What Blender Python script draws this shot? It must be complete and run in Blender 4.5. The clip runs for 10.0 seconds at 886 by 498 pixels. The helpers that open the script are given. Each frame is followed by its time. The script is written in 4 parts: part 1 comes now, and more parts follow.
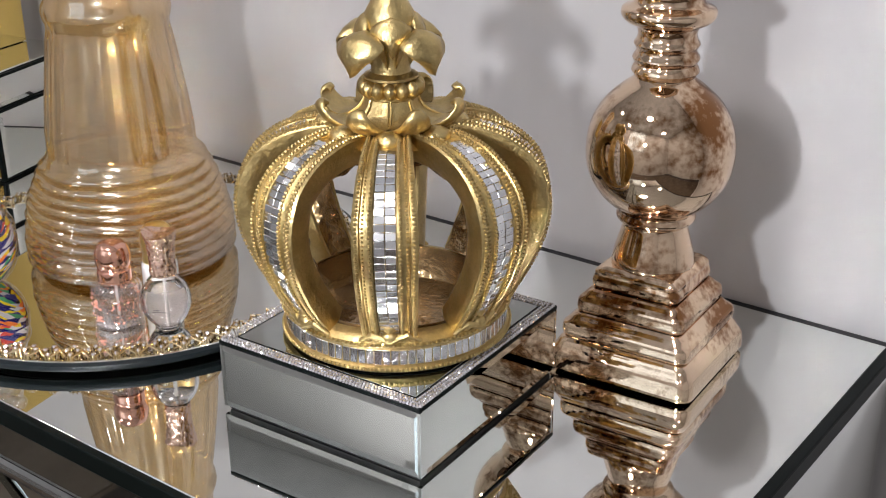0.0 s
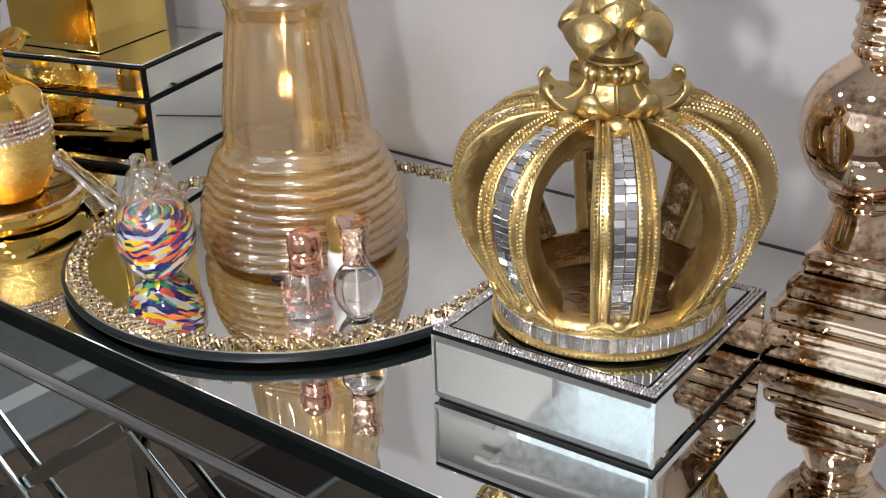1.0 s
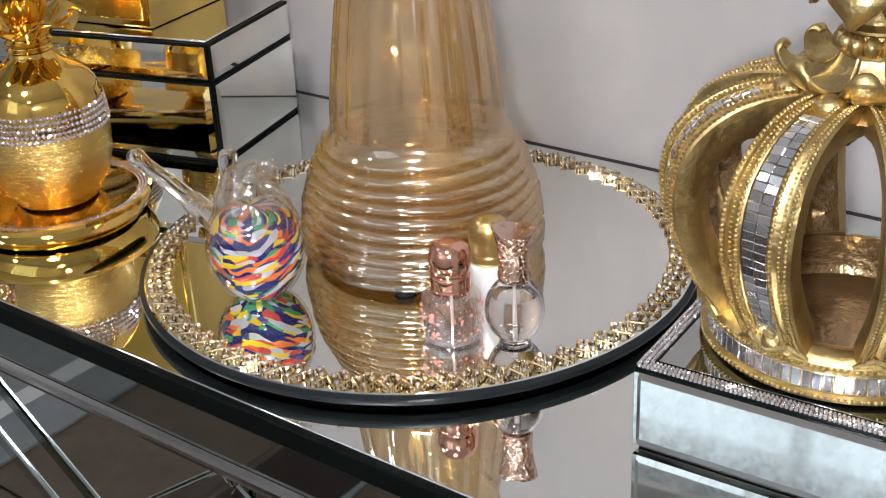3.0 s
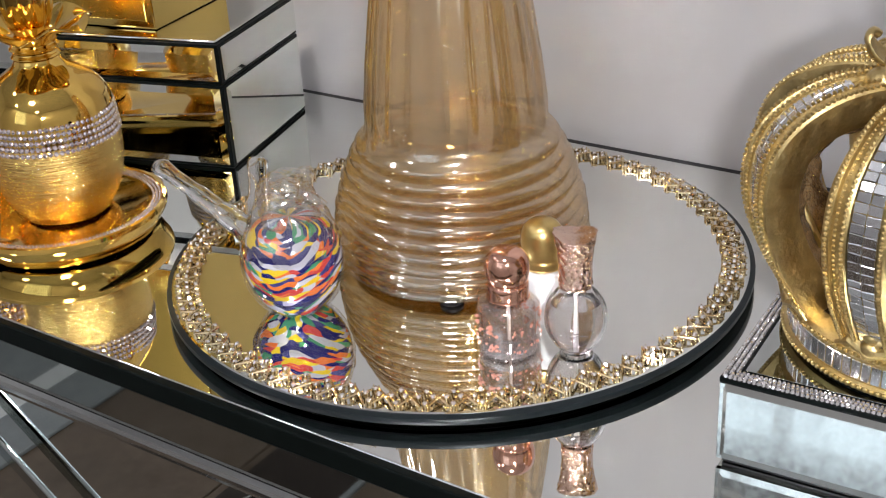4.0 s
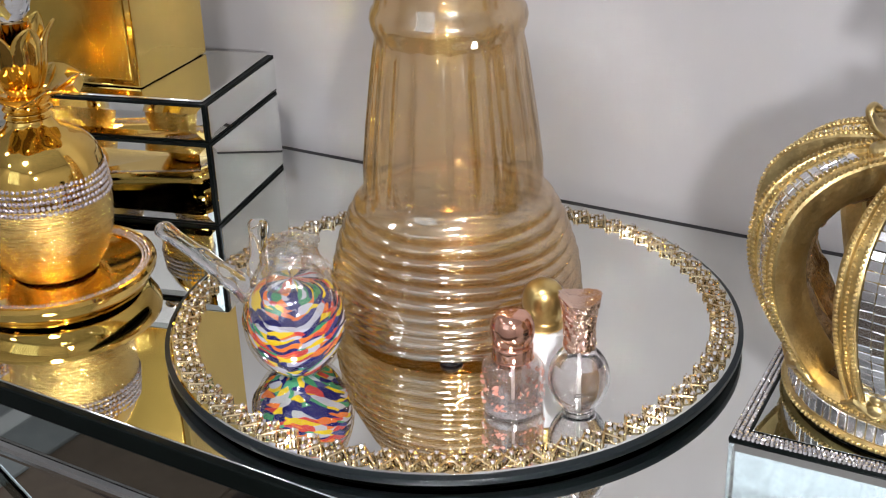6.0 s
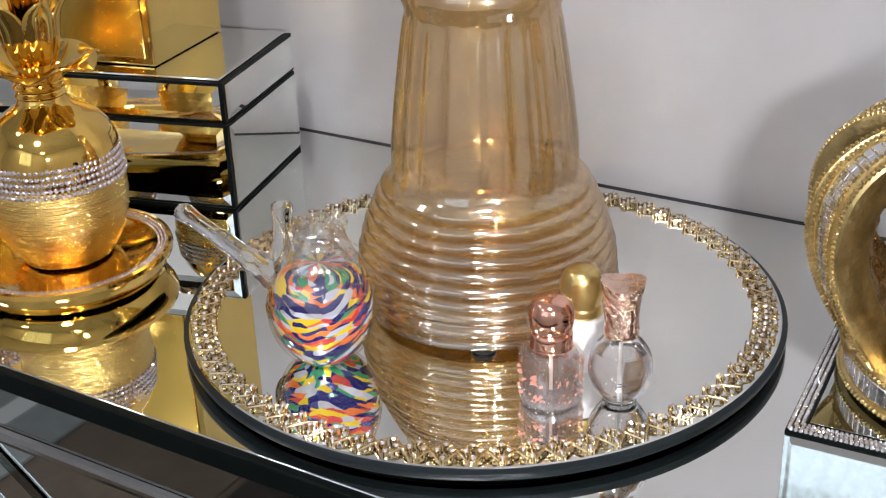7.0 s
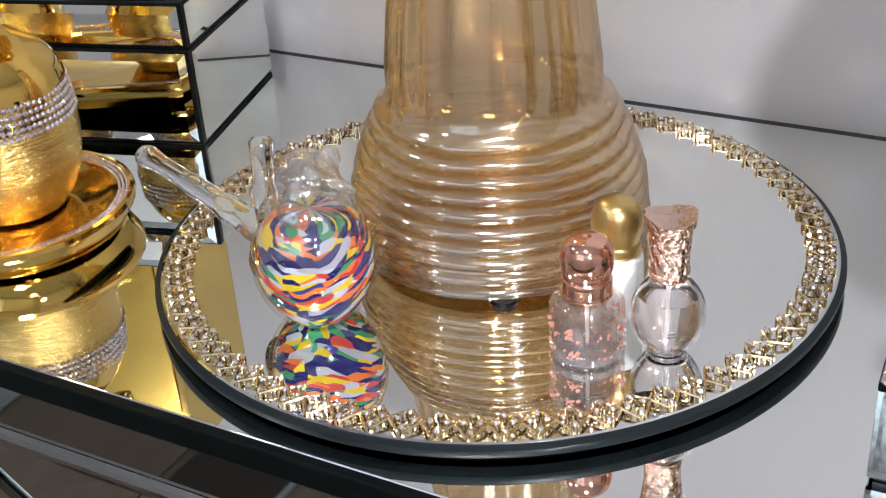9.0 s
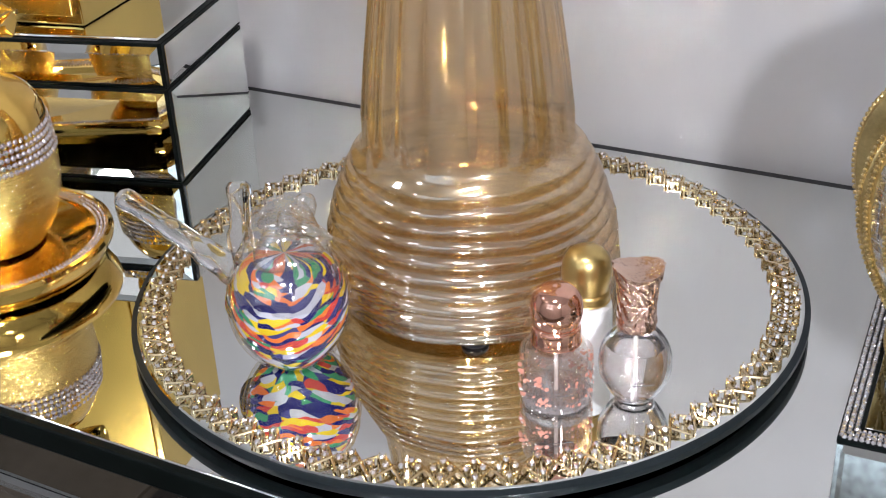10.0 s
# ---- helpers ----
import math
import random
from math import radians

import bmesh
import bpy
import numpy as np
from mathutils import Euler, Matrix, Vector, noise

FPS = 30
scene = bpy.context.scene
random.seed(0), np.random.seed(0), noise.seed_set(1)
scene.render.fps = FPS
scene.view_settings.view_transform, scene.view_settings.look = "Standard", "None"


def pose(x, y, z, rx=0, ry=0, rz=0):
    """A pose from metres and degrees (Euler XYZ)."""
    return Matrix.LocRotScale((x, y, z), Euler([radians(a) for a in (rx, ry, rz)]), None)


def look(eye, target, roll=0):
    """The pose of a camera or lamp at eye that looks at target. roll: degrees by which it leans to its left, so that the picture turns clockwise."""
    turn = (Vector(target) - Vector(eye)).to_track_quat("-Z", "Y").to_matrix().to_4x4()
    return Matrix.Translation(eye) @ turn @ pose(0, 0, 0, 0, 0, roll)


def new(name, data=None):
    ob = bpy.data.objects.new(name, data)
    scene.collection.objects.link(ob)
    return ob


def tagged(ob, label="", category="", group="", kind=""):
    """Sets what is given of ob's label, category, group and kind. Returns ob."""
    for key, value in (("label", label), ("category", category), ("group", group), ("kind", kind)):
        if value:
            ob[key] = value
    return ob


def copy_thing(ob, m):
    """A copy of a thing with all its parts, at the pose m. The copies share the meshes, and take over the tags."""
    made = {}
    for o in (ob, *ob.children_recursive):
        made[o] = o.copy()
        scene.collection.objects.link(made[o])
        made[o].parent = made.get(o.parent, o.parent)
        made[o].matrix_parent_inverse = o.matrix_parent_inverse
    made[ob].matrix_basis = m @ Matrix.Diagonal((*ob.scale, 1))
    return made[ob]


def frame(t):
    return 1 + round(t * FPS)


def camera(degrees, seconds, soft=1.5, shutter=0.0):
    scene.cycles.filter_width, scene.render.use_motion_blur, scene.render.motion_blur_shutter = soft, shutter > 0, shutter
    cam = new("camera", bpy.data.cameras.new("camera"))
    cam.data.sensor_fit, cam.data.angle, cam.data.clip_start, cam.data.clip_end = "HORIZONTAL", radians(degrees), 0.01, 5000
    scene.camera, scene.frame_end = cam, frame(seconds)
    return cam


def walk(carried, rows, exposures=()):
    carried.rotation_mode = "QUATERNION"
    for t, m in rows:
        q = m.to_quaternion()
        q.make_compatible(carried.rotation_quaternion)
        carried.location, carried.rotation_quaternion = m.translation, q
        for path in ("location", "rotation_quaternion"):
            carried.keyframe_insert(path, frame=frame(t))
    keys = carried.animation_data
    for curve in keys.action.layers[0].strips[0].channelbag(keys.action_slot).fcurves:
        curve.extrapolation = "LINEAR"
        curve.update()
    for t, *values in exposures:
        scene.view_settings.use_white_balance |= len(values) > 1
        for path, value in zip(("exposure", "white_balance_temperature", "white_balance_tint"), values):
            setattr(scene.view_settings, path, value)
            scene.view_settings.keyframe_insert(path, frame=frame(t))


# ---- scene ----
LENS = 39.3
cam = camera(LENS, 10.0, soft=1.1)
PATH = [
    (0, (0.473, -0.413, 0.37), (-0.633, 1.047, -0.433), -0.5),
    (0.5, (0.43, -0.439, 0.372), (-0.711, 0.982, -0.452), -1.0),
    (1, (0.39, -0.462, 0.37), (-0.761, 0.948, -0.459), -2.0),
    (1.5, (0.365, -0.475, 0.37), (-0.787, 0.937, -0.453), -2.2),
    (2, (0.325, -0.465, 0.366), (-0.836, 0.933, -0.468), -3.2),
    (3.5, (0.185, -0.414, 0.337), (-0.875, 1.022, -0.566), -2.8),
    (4, (0.163, -0.424, 0.34), (-0.87, 1.028, -0.569), -3.6),
    (4.5, (0.148, -0.437, 0.344), (-0.831, 1.05, -0.568), -3.5),
    (5, (0.142, -0.446, 0.347), (-0.809, 1.069, -0.546), -2.7),
    (5.5, (0.139, -0.451, 0.357), (-0.811, 1.089, -0.494), -2.1),
    (7, (0.107, -0.437, 0.343), (-0.839, 1.094, -0.529), -2.1),
    (7.5, (0.08, -0.408, 0.324), (-0.873, 1.084, -0.606), -3.8),
    (8, (0.058, -0.381, 0.315), (-0.888, 1.099, -0.641), -5.5),
    (8.5, (0.051, -0.374, 0.312), (-0.847, 1.116, -0.674), -5.1),
    (9, (0.046, -0.375, 0.313), (-0.826, 1.125, -0.681), -4.1),
    (9.5, (0.047, -0.377, 0.316), (-0.802, 1.135, -0.681), -3.3),
    (10, (0.05, -0.378, 0.327), (-0.796, 1.158, -0.636), -2.7),
]
walk(cam, [(t, look(eye, target, roll)) for t, eye, target, roll in PATH], exposures=[(0.0, -0.68, 6500, 10), (2.0, -0.80, 6500, 10), (5.5, -0.70, 6450, 10), (8.5, -0.62, 6200, 10), (10.0, -0.60, 6150, 10)])

# ---- light ----
scene.cycles.caustics_reflective = True
scene.cycles.blur_glossy = 0.2
scene.cycles.sample_clamp_indirect = 0.0
world = bpy.data.worlds.new("world")
scene.world = world
world.use_nodes = True
world.node_tree.nodes["Background"].inputs[0].default_value = (0.8, 0.87, 1.0, 1)
world.node_tree.nodes["Background"].inputs[1].default_value = 0.3


def lamp(name, kind, m, power, size, color, size_y=None):
    data = bpy.data.lights.new(name, kind)
    data.energy, data.color = power, color
    if kind == "AREA":
        data.shape, data.size = "RECTANGLE" if size_y else "DISK", size
        if size_y:
            data.size_y = size_y
    else:
        data.shadow_soft_size = size
    ob = new(name, data)
    ob.matrix_world = m
    return ob


# the phone's own torch, held close to the lens
lamp("torch_light", "POINT", pose(0.205, -0.44, 0.325), 20.0, 0.018, (0.94, 0.96, 1.0))
# ceiling downlights
CEIL = [(0.095, -0.88), (1.25, -1.60), (-1.65, -0.60), (-1.15, -1.62)]
for (lx, ly), pw, wd in zip(CEIL, (34, 8, 8, 8), (0.28, 0.24, 0.24, 0.24)):
    lamp("downlight_lamp", "AREA", pose(lx, ly, 1.700), pw, wd, (1.0, 0.962, 1.0))


# ---- materials ----
def mat(name, color, rough=0.5, metal=0.0, spec=0.5, vary=0.0, vscale=20.0, bump=0.0, bscale=200.0, rvar=0.0,
        trans=0.0, ior=1.45, coat=0.0, random_value=0.0, dark=None, stretch=None, drange=(0.45, 0.95)):
    """A procedural surface: base colour varied at two scales, with bump and uneven gloss."""
    m = bpy.data.materials.new(name)
    m.use_nodes = True
    nt = m.node_tree
    b = nt.nodes["Principled BSDF"]
    L = nt.links.new
    b.inputs["Base Color"].default_value = (*color, 1)
    b.inputs["Roughness"].default_value = rough
    b.inputs["Metallic"].default_value = metal
    b.inputs["Specular IOR Level"].default_value = spec
    b.inputs["Transmission Weight"].default_value = trans
    b.inputs["IOR"].default_value = ior
    b.inputs["Coat Weight"].default_value = coat
    co = nt.nodes.new("ShaderNodeTexCoord")
    src = co.outputs["Object"]
    if stretch:
        mp = nt.nodes.new("ShaderNodeMapping")
        mp.inputs["Scale"].default_value = stretch
        L(src, mp.inputs[0])
        src = mp.outputs[0]

    def noise_tex(scale, detail=4):
        n = nt.nodes.new("ShaderNodeTexNoise")
        n.inputs["Scale"].default_value, n.inputs["Detail"].default_value = scale, detail
        L(src, n.inputs["Vector"])
        return n.outputs["Fac"]
    if vary or dark:
        a, c = noise_tex(vscale, 5), noise_tex(vscale * 9, 3)
        mx = nt.nodes.new("ShaderNodeMath")
        mx.operation = "MULTIPLY_ADD"
        L(c, mx.inputs[0])
        mx.inputs[1].default_value = 0.4
        L(a, mx.inputs[2])
        ramp = nt.nodes.new("ShaderNodeMapRange")
        ramp.inputs[1].default_value, ramp.inputs[2].default_value = drange
        L(mx.outputs[0], ramp.inputs[0])
        mix = nt.nodes.new("ShaderNodeMix")
        mix.data_type = "RGBA"
        d = dark or tuple(max(0, k * (1 - vary)) for k in color)
        mix.inputs[6].default_value, mix.inputs[7].default_value = (*d, 1), (*color, 1)
        L(ramp.outputs[0], mix.inputs[0])
        L(mix.outputs[2], b.inputs["Base Color"])
    if rvar:
        r = nt.nodes.new("ShaderNodeMapRange")
        r.inputs[1].default_value, r.inputs[2].default_value = 0.35, 0.7
        r.inputs[3].default_value, r.inputs[4].default_value = max(0.0, rough - rvar), rough + rvar
        L(noise_tex(vscale * 2.3), r.inputs[0])
        L(r.outputs[0], b.inputs["Roughness"])
    if bump:
        bp = nt.nodes.new("ShaderNodeBump")
        bp.inputs["Strength"].default_value, bp.inputs["Distance"].default_value = bump, 0.001
        L(noise_tex(bscale, 3), bp.inputs["Height"])
        L(bp.outputs[0], b.inputs["Normal"])
    if random_value:
        oi = nt.nodes.new("ShaderNodeObjectInfo")
        hv = nt.nodes.new("ShaderNodeHueSaturation")
        hv.inputs["Color"].default_value = (*color, 1)
        r = nt.nodes.new("ShaderNodeMapRange")
        r.inputs[3].default_value, r.inputs[4].default_value = 1 - random_value, 1.0
        L(oi.outputs["Random"], r.inputs[0])
        L(r.outputs[0], hv.inputs["Value"])
        L(hv.outputs[0], b.inputs["Base Color"])
    return m


def thin_glass(name, tint, milk=0.0, milk_color=(0.7, 0.5, 0.3), rough=0.03, waves=None, face=0.09, edge=0.40, lustre=0.0, bend=0.0):
    """Thin-walled coloured glass: tinted see-through, a lustre film, and gloss at grazing angles."""
    m = bpy.data.materials.new(name)
    m.use_nodes = True
    nt = m.node_tree
    nt.nodes.clear()
    L = nt.links.new
    out = nt.nodes.new("ShaderNodeOutputMaterial")
    tr = nt.nodes.new("ShaderNodeBsdfTransparent")
    tr.inputs[0].default_value = (*tint, 1)
    clear = tr
    gl = nt.nodes.new("ShaderNodeBsdfGlossy")
    gl.inputs["Roughness"].default_value = rough
    gl.inputs["Color"].default_value = (1.0, 0.97, 0.92, 1)
    lw = nt.nodes.new("ShaderNodeLayerWeight")
    lw.inputs[0].default_value = 0.5
    pw_ = nt.nodes.new("ShaderNodeMath")
    pw_.operation = "POWER"
    pw_.inputs[1].default_value = 4.0
    L(lw.outputs["Facing"], pw_.inputs[0])
    fr = nt.nodes.new("ShaderNodeMath")
    fr.operation = "MULTIPLY_ADD"
    fr.inputs[1].default_value, fr.inputs[2].default_value = edge, face
    L(pw_.outputs[0], fr.inputs[0])
    mix = nt.nodes.new("ShaderNodeMixShader")
    if bend:
        rf = nt.nodes.new("ShaderNodeBsdfRefraction")
        rf.inputs["Color"].default_value = (*tint, 1)
        rf.inputs["Roughness"].default_value, rf.inputs["IOR"].default_value = 0.06, 1.10
        see = nt.nodes.new("ShaderNodeMixShader")
        see.inputs[0].default_value = bend
        L(tr.outputs[0], see.inputs[1])
        L(rf.outputs[0], see.inputs[2])
        tr = see
    base = tr
    if milk:
        di = nt.nodes.new("ShaderNodeBsdfDiffuse")
        di.inputs[0].default_value = (*milk_color, 1)
        base = nt.nodes.new("ShaderNodeMixShader")
        base.inputs[0].default_value = milk
        if waves:
            co = nt.nodes.new("ShaderNodeTexCoord")
            mp = nt.nodes.new("ShaderNodeMapping")
            mp.inputs["Scale"].default_value = waves
            n = nt.nodes.new("ShaderNodeTexNoise")
            n.inputs["Scale"].default_value = 1.0
            mr = nt.nodes.new("ShaderNodeMapRange")
            mr.inputs[1].default_value, mr.inputs[2].default_value = 0.3, 0.75
            mr.inputs[3].default_value, mr.inputs[4].default_value = milk * 0.3, milk * 1.9
            L(co.outputs["Object"], mp.inputs[0])
            L(mp.outputs[0], n.inputs["Vector"])
            L(n.outputs["Fac"], mr.inputs[0])
            L(mr.outputs[0], base.inputs[0])
            # the tint runs deeper in long streaks
            deep = nt.nodes.new("ShaderNodeMix")
            deep.data_type = "RGBA"
            deep.inputs[6].default_value = (*tint, 1)
            deep.inputs[7].default_value = (tint[0] * 0.88, tint[1] * 0.76, tint[2] * 0.62, 1)
            dr = nt.nodes.new("ShaderNodeMapRange")
            dr.inputs[1].default_value, dr.inputs[2].default_value = 0.42, 0.62
            L(n.outputs["Fac"], dr.inputs[0])
            L(dr.outputs[0], deep.inputs[0])
            L(deep.outputs[2], clear.inputs[0])
        L(tr.outputs[0], base.inputs[1])
        L(di.outputs[0], base.inputs[2])
    if lustre:
        lu = nt.nodes.new("ShaderNodeBsdfGlossy")
        lu.inputs["Roughness"].default_value = 0.22
        lu.inputs["Color"].default_value = (1.0, 0.90, 0.68, 1)
        film = nt.nodes.new("ShaderNodeMixShader")
        film.inputs[0].default_value = lustre
        L(base.outputs[0], film.inputs[1])
        L(lu.outputs[0], film.inputs[2])
        base = film
    L(fr.outputs[0], mix.inputs[0])
    L(base.outputs[0], mix.inputs[1])
    L(gl.outputs[0], mix.inputs[2])
    L(mix.outputs[0], out.inputs[0])
    return m


def emit(name, color, strength):
    m = bpy.data.materials.new(name)
    m.use_nodes = True
    b = m.node_tree.nodes["Principled BSDF"]
    b.inputs["Base Color"].default_value = (*color, 1)
    b.inputs["Emission Color"].default_value = (*color, 1)
    b.inputs["Emission Strength"].default_value = strength
    return m


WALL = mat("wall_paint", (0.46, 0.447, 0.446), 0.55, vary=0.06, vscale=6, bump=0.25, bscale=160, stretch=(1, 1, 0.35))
CEILING = mat("ceiling_paint", (0.86, 0.87, 0.88), 0.8, vary=0.22, vscale=9, bump=0.8, bscale=60)
ROOM = mat("pale_grey_paint", (0.64, 0.635, 0.625), 0.6, vary=0.08, vscale=5)
FLOOR = mat("floor_tile", (0.115, 0.088, 0.064), 0.25, vary=0.4, vscale=5, bump=0.1, bscale=60)
GROUT = mat("grout", (0.05, 0.04, 0.035), 0.9, vary=0.3, vscale=30)
WHITE = mat("white_paint", (0.78, 0.78, 0.77), 0.4, vary=0.05, vscale=8)
MIRROR = mat("mirror_silver", (0.81, 0.825, 0.80), 0.012, 1.0, rvar=0.008, vscale=14)
MIRROR_B = mat("mirror_bevel", (0.50, 0.54, 0.53), 0.05, 1.0)
MIRROR_D = mat("smoky_mirror", (0.52, 0.54, 0.52), 0.03, 1.0, vary=0.15, vscale=9)
TILE = mat("mirror_tile", (0.98, 0.98, 0.99), 0.20, 1.0, random_value=0.30)
EDGE = mat("dark_glass_edge", (0.004, 0.006, 0.0055), 0.40, spec=0.10, vary=0.4, vscale=40)
BEVEL = mat("tray_bevel_glass", (0.013, 0.017, 0.019), 0.34, spec=0.22, vary=0.3, vscale=40)
LINING = mat("brown_resin", (0.42, 0.28, 0.14), 0.20, 0.75, vary=0.4, vscale=90, bump=1.0, bscale=150)
BLACK = mat("black_backing", (0.012, 0.012, 0.013), 0.5, vary=0.4, vscale=60)
CHROME = mat("chrome_strip", (0.78, 0.80, 0.80), 0.12, 1.0, vary=0.1, vscale=30)
GOLD = mat("polished_gold", (0.92, 0.60, 0.155), 0.08, 1.0, vary=0.12, vscale=30, rvar=0.05)
GOLD_B = mat("brushed_gold", (0.95, 0.66, 0.215), 0.26, 1.0, vary=0.2, vscale=12, bump=0.9, bscale=60, stretch=(1, 1, 26))
GOLD_H = mat("orange_peel_gold", (0.86, 0.59, 0.14), 0.20, 1.0, vary=0.12, vscale=18, bump=0.06, bscale=230)
GOLD_P = mat("gold_panel", (0.80, 0.575, 0.185), 0.10, 1.0, vary=0.1, vscale=14)
CROWN = mat("antique_gold_paint", (0.66, 0.50, 0.225), 0.39, 1.0, vary=0.34, vscale=75, bump=0.42, bscale=420, rvar=0.08)
GILT = mat("pale_gilt_metal", (0.84, 0.68, 0.43), 0.20, 1.0, vary=0.2, vscale=200)
ROSE = mat("mercury_rose_glass", (0.84, 0.63, 0.45), 0.045, 1.0, vscale=27, dark=(0.27, 0.125, 0.05), drange=(0.58, 0.74), rvar=0.03, bump=0.22, bscale=34)
COPPER = mat("rose_gold_cap", (0.93, 0.52, 0.38), 0.09, 1.0, vary=0.12, vscale=80)
COPPER_T = mat("textured_rose_gold", (0.84, 0.59, 0.46), 0.09, 1.0, vary=0.2, vscale=120, bump=0.35, bscale=700)
SATIN = mat("satin_gold_cap", (0.72, 0.52, 0.20), 0.30, 1.0, vary=0.06, vscale=80)
OPAL = mat("white_opal_glass", (0.83, 0.83, 0.82), 0.15, coat=0.4)
STONE_M = mat("foiled_rhinestone", (0.82, 0.79, 0.79), 0.10, 0.85, random_value=0.15)
PINKSTONE = mat("pink_rhinestone", (0.95, 0.85, 0.84), 0.10, 0.75, vary=0.45, vscale=500)
CLEAR = mat("clear_glass", (1, 1, 1), 0.0, trans=1.0, ior=1.46)
PERFUME = mat("clear_perfume", (1.0, 0.93, 0.90), 0.0, trans=1.0, ior=1.36)
PINKPRINT = mat("pink_print", (0.78, 0.34, 0.25), 0.4, vary=0.2, vscale=200)
GREYPRINT = mat("grey_print", (0.14, 0.13, 0.13), 0.4)
AMBER = thin_glass("amber_lustre_glass", (0.90, 0.725, 0.445), 0.075, (0.60, 0.45, 0.22), 0.025, (120, 120, 5), 0.19, 0.46, 0.09, 0.5)
BLOWN = thin_glass("blown_clear_glass", (0.95, 0.95, 0.945), 0.0, (0.8, 0.8, 0.8), 0.03, None, 0.20, 0.95)
SKIN = thin_glass("clear_glass_skin", (0.97, 0.97, 0.97), 0.0, (0.8, 0.8, 0.8), 0.02, None, 0.04, 0.55)
BLUSH = thin_glass("blush_perfume", (0.97, 0.89, 0.86), 0.035, (0.85, 0.66, 0.60), 0.03, None, 0.05, 0.30)
BLUSHGLASS = thin_glass("blush_bottle_glass", (0.98, 0.96, 0.955), 0.02, (0.9, 0.85, 0.85), 0.02, None, 0.10, 0.75)
# clear foot glass; the white milk stands in for light caught in it
LIT_FOOT = thin_glass("lit_glass_foot", (0.96, 0.92, 0.92), 0.22, (0.92, 0.86, 0.86), 0.05, None, 0.12, 0.5)
RUBBER = mat("black_rubber", (0.015, 0.015, 0.017), 0.35)
CRYSTAL = mat("crystal", (1, 1, 1), 0.0, trans=1.0, ior=1.6)
GLOW = emit("lamp_glow", (1.0, 0.94, 0.85), 12)

DAYLIGHT = emit("daylight_sky", (0.82, 0.91, 1.0), 1.9)


def voile():
    """Sheer white cloth with small woven specks."""
    m = bpy.data.materials.new("voile")
    m.use_nodes = True
    nt = m.node_tree
    nt.nodes.clear()
    L = nt.links.new
    out = nt.nodes.new("ShaderNodeOutputMaterial")
    tr, tl = nt.nodes.new("ShaderNodeBsdfTransparent"), nt.nodes.new("ShaderNodeBsdfTranslucent")
    tl.inputs[0].default_value = (0.86, 0.88, 0.90, 1)
    co, n = nt.nodes.new("ShaderNodeTexCoord"), nt.nodes.new("ShaderNodeTexNoise")
    n.inputs["Scale"].default_value, n.inputs["Detail"].default_value = 38, 4
    mr = nt.nodes.new("ShaderNodeMapRange")
    mr.inputs[1].default_value, mr.inputs[2].default_value, mr.inputs[3].default_value, mr.inputs[4].default_value = 0.35, 0.65, 0.45, 0.95
    mix = nt.nodes.new("ShaderNodeMixShader")
    L(co.outputs["Object"], n.inputs["Vector"])
    L(n.outputs["Fac"], mr.inputs[0])
    L(mr.outputs[0], mix.inputs[0])
    L(tr.outputs[0], mix.inputs[1])
    L(tl.outputs[0], mix.inputs[2])
    L(mix.outputs[0], out.inputs[0])
    return m


VOILE = voile()


